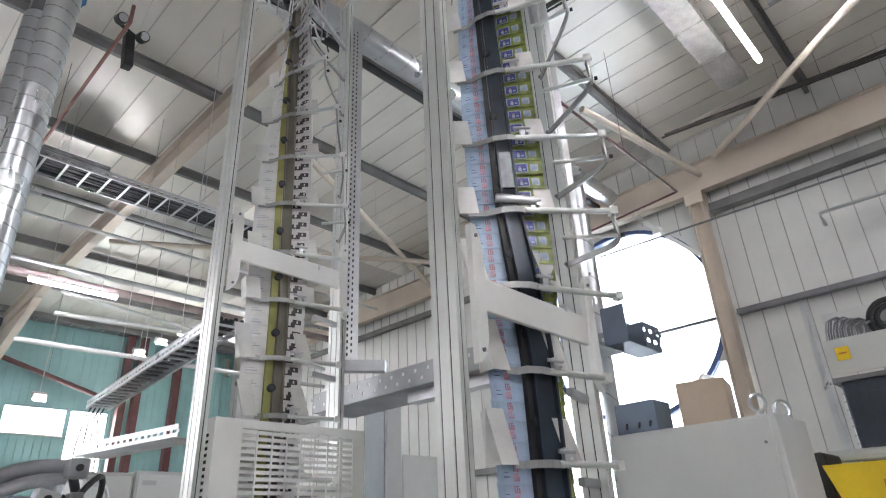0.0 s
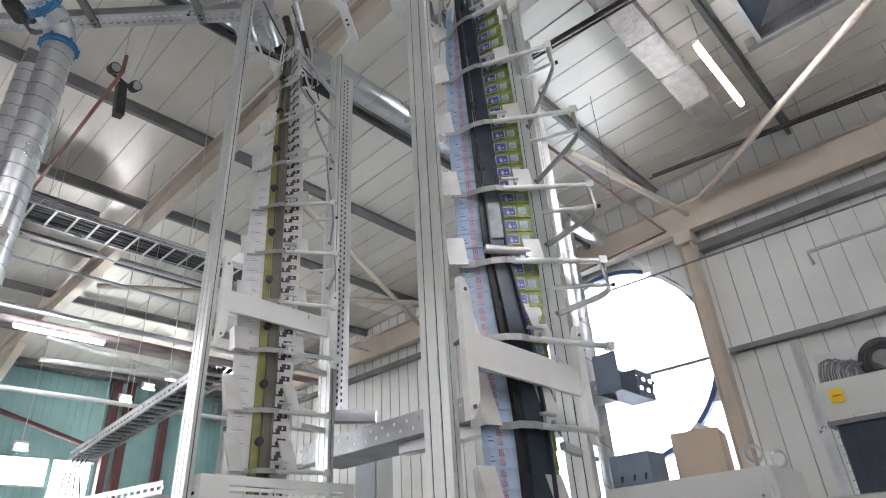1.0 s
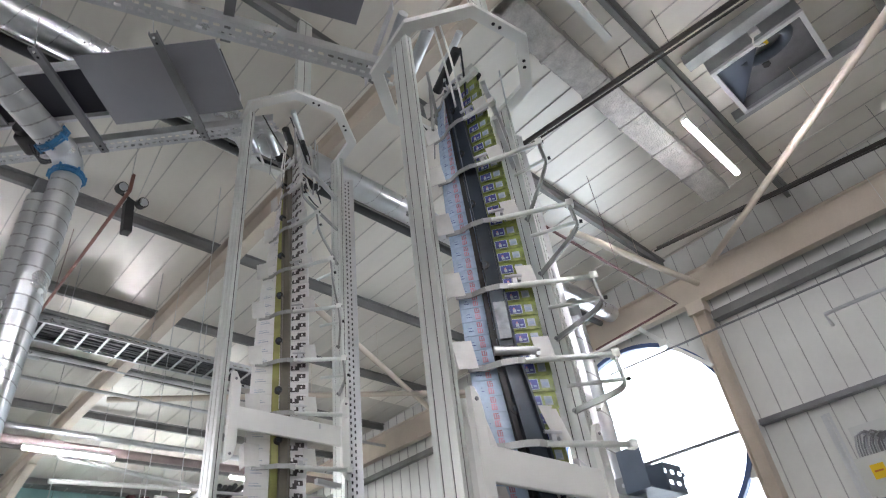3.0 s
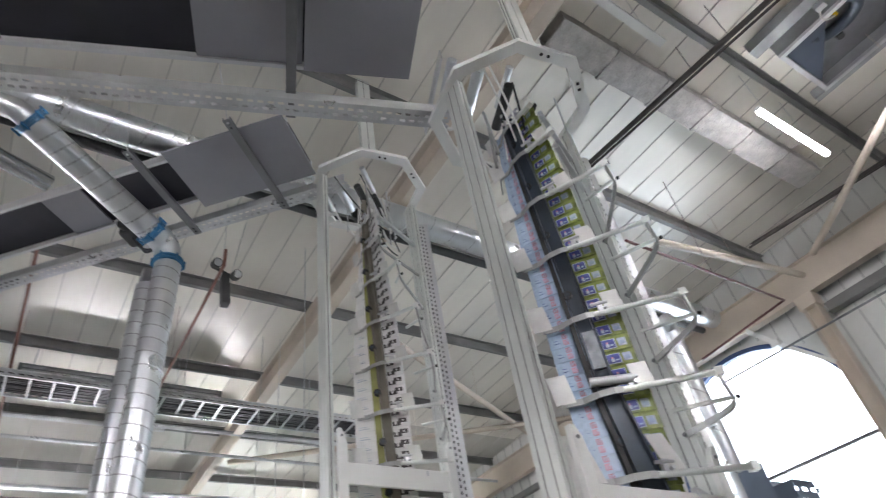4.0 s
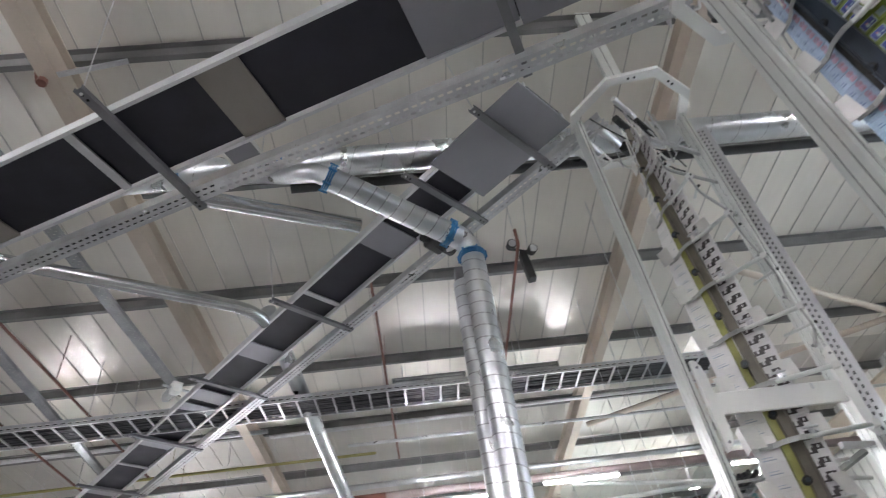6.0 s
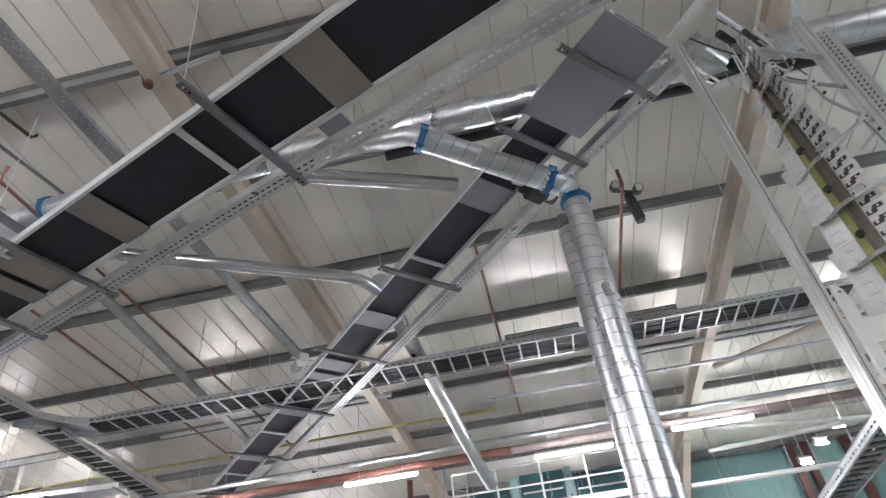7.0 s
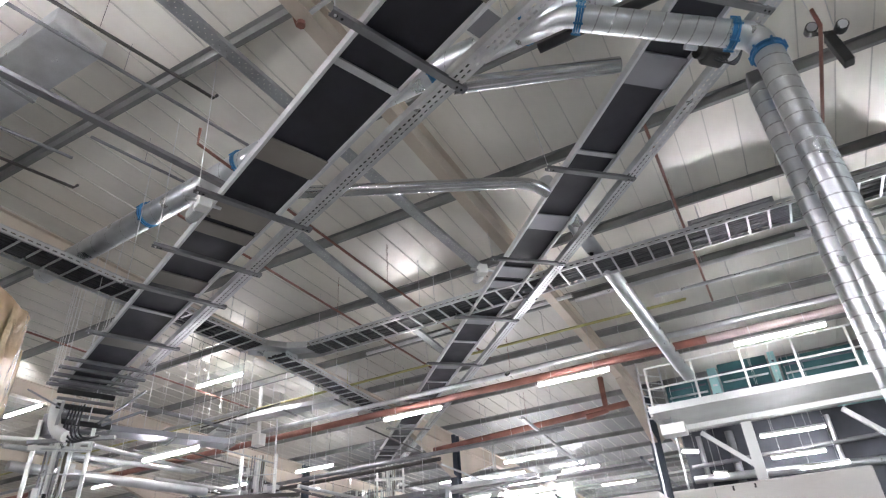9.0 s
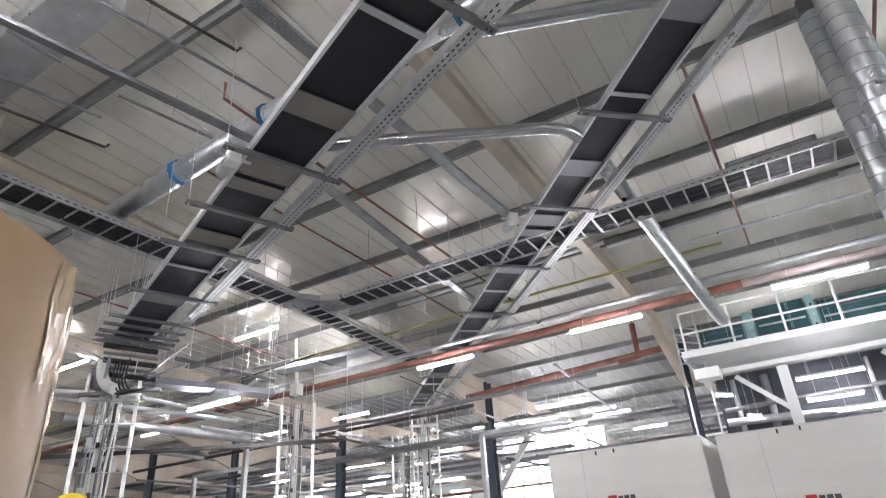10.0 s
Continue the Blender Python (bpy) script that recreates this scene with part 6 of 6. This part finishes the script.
# ---- drives, pulleys and cables at the tower heads ----
def head_gear(c, zt, az):
    """The turning gear between a tower's stream and its overhead conveyor."""
    X, Y = c
    d = Vector((math.cos(az), math.sin(az), 0))
    n = Vector((-d.y, d.x, 0))
    hg = thing("head_drive", (X, Y, zt), "dark drive gear with rollers and pipes over the tower head", "drive unit", "head drives")
    o = Vector((X, Y, zt))
    for k, (a, u, dz, r, w) in enumerate(((0.05, 0.0, 0.02, 0.04, 0.42), (0.28, 0.0, 0.16, 0.05, 0.5), (0.5, 0.0, 0.2, 0.04, 0.55), (-0.12, 0.0, -0.16, 0.03, 0.34), (-0.02, 0.0, 0.3, 0.03, 0.4))):
        bm = B()
        p = o + d * a + Vector((0, 0, dz))
        rod(bm, p - n * w / 2, p + n * w / 2, r, 14)
        part("roller", bm, BLACK if k in (0, 3) else GALV, hg, smooth=True)
    # end plate and small bracket frame at the conveyor's mouth
    bm = B()
    bar(bm, o + d * 0.62 - n * 0.36 + Vector((0, 0, 0.12)), o + d * 0.62 + n * 0.36 + Vector((0, 0, 0.12)), 0.012, 0.12)
    part("end_plate", bm, RAILW, hg)
    for a, b in (((0.6, 0.05), (0.42, 0.05)), ((0.42, 0.05), (0.42, 0.20)), ((0.42, 0.20), (0.6, 0.20))):
        bm = B()
        bar(bm, o + d * a[0] + n * (a[1] - 0.3) + Vector((0, 0, 0.02)), o + d * b[0] + n * (b[1] - 0.3) + Vector((0, 0, 0.02)), 0.018, 0.03)
        part("bracket", bm, WHITEP, hg, "small white bracket frame")
    bm = B()
    n = -n
    p = o + d * 0.25 + n * 0.31 + Vector((0, 0, 0.16))
    rod(bm, p, p + n * 0.16, 0.06, 18)
    rod(bm, p + n * 0.16, p + n * 0.21, 0.045, 16)
    mt = part("motor", bm, BLACK, hg, "black electric motor", smooth=True)
    bm = B()
    for i in range(6):
        rod(bm, p + n * (0.03 + i * 0.022), p + n * (0.038 + i * 0.022), 0.067, 18)
    part("cooling_rib", bm, STRUT, mt)
    rr = random.Random(int(X * 100))
    for k in range(6):
        a = o + d * rr.uniform(-0.1, 0.4) + n * rr.uniform(0.25, 0.5) * rr.choice((-1, 1)) + Vector((0, 0, rr.uniform(-0.05, 0.3)))
        b = o + d * rr.uniform(-0.35, -0.1) + n * rr.uniform(0.3, 0.5) + Vector((0, 0, rr.uniform(-0.7, -0.2)))
        bm = B()
        sweep(bm, arc(a, (a + b) / 2 + Vector((rr.uniform(-0.2, 0.2), rr.uniform(-0.2, 0.2), -0.35)), b, 10), 0.008, 6)
        part("cable", bm, CABLE if k % 2 else WHITEP, hg, smooth=True)
    for k in range(9):
        a = o + d * rr.uniform(-0.3, 0.25) + n * rr.uniform(-0.3, 0.3) + Vector((0, 0, rr.uniform(-0.75, -0.45)))
        bm = B()
        rod(bm, a, a + Vector((rr.uniform(-0.05, 0.05), rr.uniform(-0.05, 0.05), rr.uniform(0.4, 0.6))), rr.choice((0.006, 0.008, 0.012)), 8)
        part("stay_rod", bm, rr.choice((FINGER, WHITEP, GALV)), hg, smooth=True)
    for k in range(3):
        a = o + d * (-0.15 - 0.05 * k) + n * (-0.1 + 0.1 * k) + Vector((0, 0, -0.55))
        bm = B()
        bar(bm, a, a + Vector((0.03, 0.02, 0.62)) + d * 0.12, 0.03, 0.012)
        part("guide_strip", bm, GALV, hg)


head_gear(RT, 5.72, radians(158.5))
head_gear(LT, 6.72, radians(133.1))
# unlit batten and wires near the ridge
bm = B()
bar(bm, (3.25, 1.1, 7.3), (4.55, 1.14, 7.3), 0.09, 0.06)
rod(bm, (3.6, 1.11, 7.32), (3.6, 1.11, 8.17), 0.004, 5)
rod(bm, (4.3, 1.13, 7.32), (4.3, 1.13, 8.17), 0.004, 5)
solo("dark_strip_lamp", bm, WHITEP, "white strip lamp batten hung unlit under the roof", "lamp")
# ventilator grilles standing over the ladder
for x in (0.2, 2.0):
    vg = thing("vent_grille", (x, 10.4, 7.0), "grey louvred vent casing above the cable ladder", "vent", "vent casings")
    bm = B()
    span(bm, (x - 0.7, 10.3, 7.15), (x + 0.7, 10.36, 7.6), bevel=0.01)
    part("casing", bm, GALVD, vg)
    for k in range(6):
        bm = B()
        span(bm, (x - 0.64, 10.27, 7.2 + k * 0.065), (x + 0.64, 10.30, 7.225 + k * 0.065))
        part("slat", bm, GALV, vg)
    bm = B()
    rod(bm, (x - 0.5, 10.33, 7.6), (x - 0.5, 10.33, roof_z(10.3)), 0.01, 5)
    part("stay", bm, GALV, vg)
# air hoods under the purlins beyond the ladder
for x, y in ((3.6, 11.2), (-0.5, 11.4), (-5.5, 11.2)):
    pipe("grey_conduit", [(x + 2.5, y, 7.25), (x - 2.5, y, 7.22)], 0.045, GALV, "grey conduit run below the purlins", "pipe", "conduits", 8)

# ---- turning gear at the lower conveyor's far end ----
fg = thing("far_head_drive", (-11.2, 6.7, 5.6), "dark turning gear with pipes and rods at the conveyor's end", "drive unit", "head drives")
rr = random.Random(21)
for k in range(7):
    bm = B()
    x, y = -11.35 + 0.12 * k, 6.95 - 0.09 * k
    p = Vector((x, y, 5.15 + 0.09 * k))
    rod(bm, p + Vector((-0.15, -0.42, 0)), p + Vector((0.17, 0.44, 0)), 0.05 if k % 2 else 0.03, 10)
    part("roller", bm, BLACK if k % 2 else STRUT, fg, smooth=True)
for k in range(9):
    a = Vector((-11.3 + rr.uniform(-0.5, 0.7), 6.7 + rr.uniform(-0.5, 0.5), 4.9 + rr.uniform(0, 0.5)))
    bm = B()
    bar(bm, a, a + Vector((rr.uniform(-0.7, 0.7), rr.uniform(-0.5, 0.5), rr.uniform(-0.1, 0.6))), 0.05, 0.03)
    part("strap", bm, rr.choice((STRUT, GALV, BLACK, PANEL)), fg)
for k in range(5):
    a = Vector((-11.1 + 0.1 * k, 6.5, 5.4))
    bm = B()
    sweep(bm, arc(a, a + Vector((0.1, -0.2, -0.8)), a + Vector((0.45, 0.1, -0.6)), 10), 0.016, 6)
    part("hose", bm, CABLE, fg, smooth=True)
bm = B()
sweep(bm, arc((-11.25, 6.35, 5.55), (-11.3, 6.3, 5.0), (-10.85, 6.4, 4.85), 10), 0.10, 14)
part("elbow", bm, WHITEP, fg, "white bent pipe", smooth=True)
bm = B()
box(bm, (-11.0, 6.6, 4.86), (1.5, 0.08, 0.06), Matrix.Rotation(0.5, 3, "Z"))
part("cross_bar", bm, STRUT, fg)
bm = B()
box(bm, (-11.75, 6.7, 5.25), (0.35, 0.35, 0.4), Matrix.Rotation(0.5, 3, "Z"), bevel=0.02)
part("gearbox", bm, STRUT, fg)
for k in range(7):
    x, y = -11.55 + 0.11 * k, 6.75 + 0.08 * (k % 3)
    pipe("drop_rod", [(x, y, 5.2 + 0.12 * (k % 3)), (x + 0.22, y + 0.05, roof_z(y) - 0.02)], 0.009, RAILW, "thin bright rod hung from the roof", "rod", "drop rods", 5)

# ---- trays, pipes and beams beyond the conveyors ----
def slung_tray(a, b, w, label, mat=GALV):
    a, b = Vector(a), Vector(b)
    tr = thing("slung_tray", (a + b) / 2, label, "cable tray", "slung trays")
    s = axes(b - a)[0]
    bm = B()
    bar(bm, a, b, w, 0.006)
    part("bottom", bm, mat, tr)
    for e in (-1, 1):
        bm = B()
        bar(bm, a + s * e * (w / 2 + 0.003) + Vector((0, 0, 0.05)), b + s * e * (w / 2 + 0.003) + Vector((0, 0, 0.05)), 0.006, 0.11)
        part("side_wall", bm, mat, tr)
    n = max(2, int((b - a).length / 1.6))
    for i in range(n + 1):
        p = a + (b - a) * min(0.98, max(0.02, i / n))
        bm = B()
        bar(bm, p - s * (w / 2 + 0.1) - Vector((0, 0, 0.02)), p + s * (w / 2 + 0.1) - Vector((0, 0, 0.02)), 0.04, 0.03)
        part("hanger_bar", bm, STRUT, tr)
        bm = B()
        rod(bm, p + s * (w / 2 + 0.08), Vector((*(p + s * (w / 2 + 0.08)).xy, roof_z(p.y) - 0.02)), 0.005, 5)
        part("drop_rod", bm, GALV, tr)


slung_tray((-11.50, 7.49, 5.25), (-10.50, 9.78, 5.25), 0.45, "wide grey tray slung below the roof", PANEL)
slung_tray((-13.25, 11.75, 6.30), (-11.71, 11.10, 6.30), 0.35, "grey cable tray slung below the roof")
slung_tray((-12.46, 11.82, 6.60), (-9.34, 12.13, 6.60), 0.4, "bright cable tray hung beyond the ladder")
pipe("grey_main", [(-12.98, 6.71, 4.75), (-12.47, 11.00, 4.75)], 0.10, GALV, "thick grey steel main crossing the hall", seg=12)
pipe("grey_main", [(-13.04, 6.55, 5.10), (-12.30, 10.45, 5.10)], 0.05, GALV, "slim grey steel main crossing the hall", seg=10)
pipe("white_main", [(-14.58, 6.82, 5.60), (-13.48, 8.62, 5.60)], 0.045, WHITEP, "slim white pipe crossing the hall", seg=10)
bm = B()
bar(bm, (-15.26, 7.26, 4.30), (-9.51, 10.92, 4.30), 0.07, 0.08)
solo("crane_beam", bm, DARKP, "dark steel runway beam across the hall", "beam", kind="structure")

bm = B()
sweep(bm, [(-11.55, 12.30, 4.47), (-11.62, 12.30, 6.61), (-13.01, 12.30, 6.81), (-13.44, 12.30, 6.70)], 0.022, 8)
solo("tube_portal", bm, GALVD, "grey tubular portal over the far tower", "portal", smooth=True)
bm = B()
box(bm, (-12.41, 12.50, 6.25), (0.28, 0.25, 0.32), bevel=0.02)
rod(bm, (-12.42, 12.50, 6.41), (-12.56, 12.50, 8.46), 0.05, 8)
solo("valve_box", bm, WHITEP, "white valve box hung among the pipes", "box")
for p, q in (((-9.10, 20.60, 5.60), (-10.47, 20.60, 3.85)), ((-9.19, 20.65, 5.61), (-7.61, 20.65, 5.57))):
    bm = B()
    bar(bm, p, q, 0.12, 0.2)
    rod(bm, Vector(p), (p[0], p[1], roof_z(p[1]) + 0.01), 0.02, 6)
    solo("hoist_arm", bm, GREYP, "pale grey hoist arm", "hoist arm", "hoist arms")

# a bright glazed partition far back
w = thing("window_3", (-11.96, 30.0, 0), "bright frosted glazing in a white far partition", "window", kind="structure")
bm = B()
span(bm, (-14.70, 30.02, 3.2), (-9.23, 30.06, 7.19))
part("pane", bm, glow("hazy_far_pane", (0.95, 0.98, 1.0), 1.8), w)
bm = B()
span(bm, (-14.70, 30.0, 0.0), (-9.23, 30.1, 3.19))
part("lower_wall", bm, WHITEP, w)
for i in range(7):
    bm = B()
    x = -14.70 + i * 0.912
    span(bm, (x - 0.05, 29.92, 0.0), (x + 0.05, 30.0, 7.19))
    part("mullion", bm, GREYP, w)

# dark machines low in the hall
for x, y, w, h in ((-13.6, 7.6, 2.2, 2.95), (-17.5, 9.5, 3.0, 3.3), (-8.6, 13.2, 2.8, 2.85), (-15.0, 17.0, 2.4, 3.1)):
    mc = thing("dark_machine", (x, y + 0.6, 0), "dark machine line with pale rails", "machine", "dark machines")
    bm = B()
    span(bm, (x - w / 2, y, 0), (x + w / 2, y + 1.2, h - 0.2), bevel=0.03)
    part("body", bm, NAVY, mc)
    for k in range(4):
        bm = B()
        rod(bm, (x - w / 2 + w * k / 3, y - 0.05, 0), (x - w / 2 + w * k / 3, y - 0.05, h), 0.025, 8)
        part("rail_post", bm, GALV, mc)
    bm = B()
    rod(bm, (x - w / 2, y - 0.05, h), (x + w / 2, y - 0.05, h), 0.025, 8)
    part("rail", bm, GALV, mc)

# framed plate beside the lower conveyor, motor under the higher one
fp = thing("framed_plate", (-1.48, 3.75, 6.42), "small grey plate in a pale frame hung by the conveyor", "panel")
mt = Matrix.Rotation(radians(-21), 3, "Z")
bm = B()
box(bm, (-1.48, 3.75, 6.44), (0.30, 0.30, 0.008), mt)
part("plate", bm, PANEL, fp)
for sx, sy, w, h in ((-0.16, 0, 0.025, 0.345), (0.16, 0, 0.025, 0.345), (0, -0.16, 0.295, 0.025), (0, 0.16, 0.295, 0.025)):
    bm = B()
    box(bm, Vector((-1.48, 3.75, 6.435)) + mt @ Vector((sx, sy, 0)), (w, h, 0.02), mt)
    part("frame_bar", bm, WHITEP, fp)
bm = B()
rod(bm, (-1.34, 3.85, 6.44), (-1.34, 3.85, roof_z(3.85) - 0.02), 0.005, 5)
part("drop_rod", bm, GALV, fp)
dm = thing("belt_drive", (0.3, 5.3, 6.4), "black belt drive motor under the higher conveyor", "drive unit")
bm = B()
box(bm, (0.33, 5.33, 6.55), (0.26, 0.2, 0.26), Matrix.Rotation(0.8, 3, "Z"), bevel=0.03)
part("gearbox", bm, BLACK, dm)
bm = B()
rod(bm, (0.2, 5.2, 6.52), (0.42, 5.42, 6.52), 0.085, 16)
part("motor", bm, BLACK, dm, smooth=True)
bm = B()
rod(bm, (0.1, 5.12, 6.55), (0.2, 5.2, 6.55), 0.03, 10)
part("shaft", bm, GALV, dm, smooth=True)
for k in range(3):
    bm = B()
    sweep(bm, arc((0.3 + 0.05 * k, 5.3, 6.45), (0.45, 5.35 + 0.05 * k, 6.2), (0.62, 5.5, 6.6), 8), 0.01, 6)
    part("cable", bm, CABLE, dm, smooth=True)

# dark steel runs and trays over the machines
rq = random.Random(17)
for i in range(5):
    y, z = 14.9 + i * 1.35, rq.uniform(4.9, 6.3)
    x0, x1 = rq.uniform(-26, -17), rq.uniform(-9, -4.5)
    pipe("service_pipe", [(x0, y, z), (x1, y + rq.uniform(-0.4, 0.4), z)], rq.choice((0.025, 0.04, 0.06)), rq.choice((STRUT, NAVY, GALV, DARKP, STRUT)), "steel service pipe over the machines", "pipe", "service pipes")
for i in range(6):
    y, z = 15.5 + i * 2.1, rq.uniform(4.6, 5.9)
    slung_tray((rq.uniform(-24, -15), y, z), (rq.uniform(-9, -6), y, z), 0.3, "dark cable tray over the machines", STRUT)
for i in range(8):
    x = -5.5 - i * 2.3
    z = rq.uniform(5.0, 6.6)
    pipe("service_pipe", [(x, 14.2, z), (x + rq.uniform(-0.6, 0.6), 21.0, z)], rq.choice((0.025, 0.04, 0.05)), rq.choice((STRUT, DARKP, GALV)), "steel service pipe over the machines", "pipe", "service pipes")

# pipes, straps and drops round the conveyor's far end
rv = random.Random(33)
for i in range(12):
    a = Vector((rv.uniform(-16, -11.5), rv.uniform(7.5, 12.0), rv.uniform(4.7, 6.6)))
    b = a + rv.choice((Vector((rv.uniform(2, 5), rv.uniform(-0.3, 0.3), 0)), Vector((rv.uniform(-0.3, 0.3), rv.uniform(2, 4), 0))))
    pipe("service_pipe", [a, b], rv.choice((0.02, 0.03, 0.05)), rv.choice((STRUT, DARKP, GALV, GALVD)), "steel service pipe beyond the conveyor", "pipe", "service pipes")
for i in range(14):
    x, y = rv.uniform(-15, -8.5), rv.uniform(8.0, 15.0)
    pipe("drop_rod", [(x, y, rv.uniform(4.6, 6.0)), (x, y, roof_z(y) - 0.02)], 0.007, rv.choice((GALV, RAILW)), "thin bright rod hung from the roof", "rod", "drop rods", 5)


def motions():
    for ob, rows in MOVING:
        walk(ob, rows)


motions()
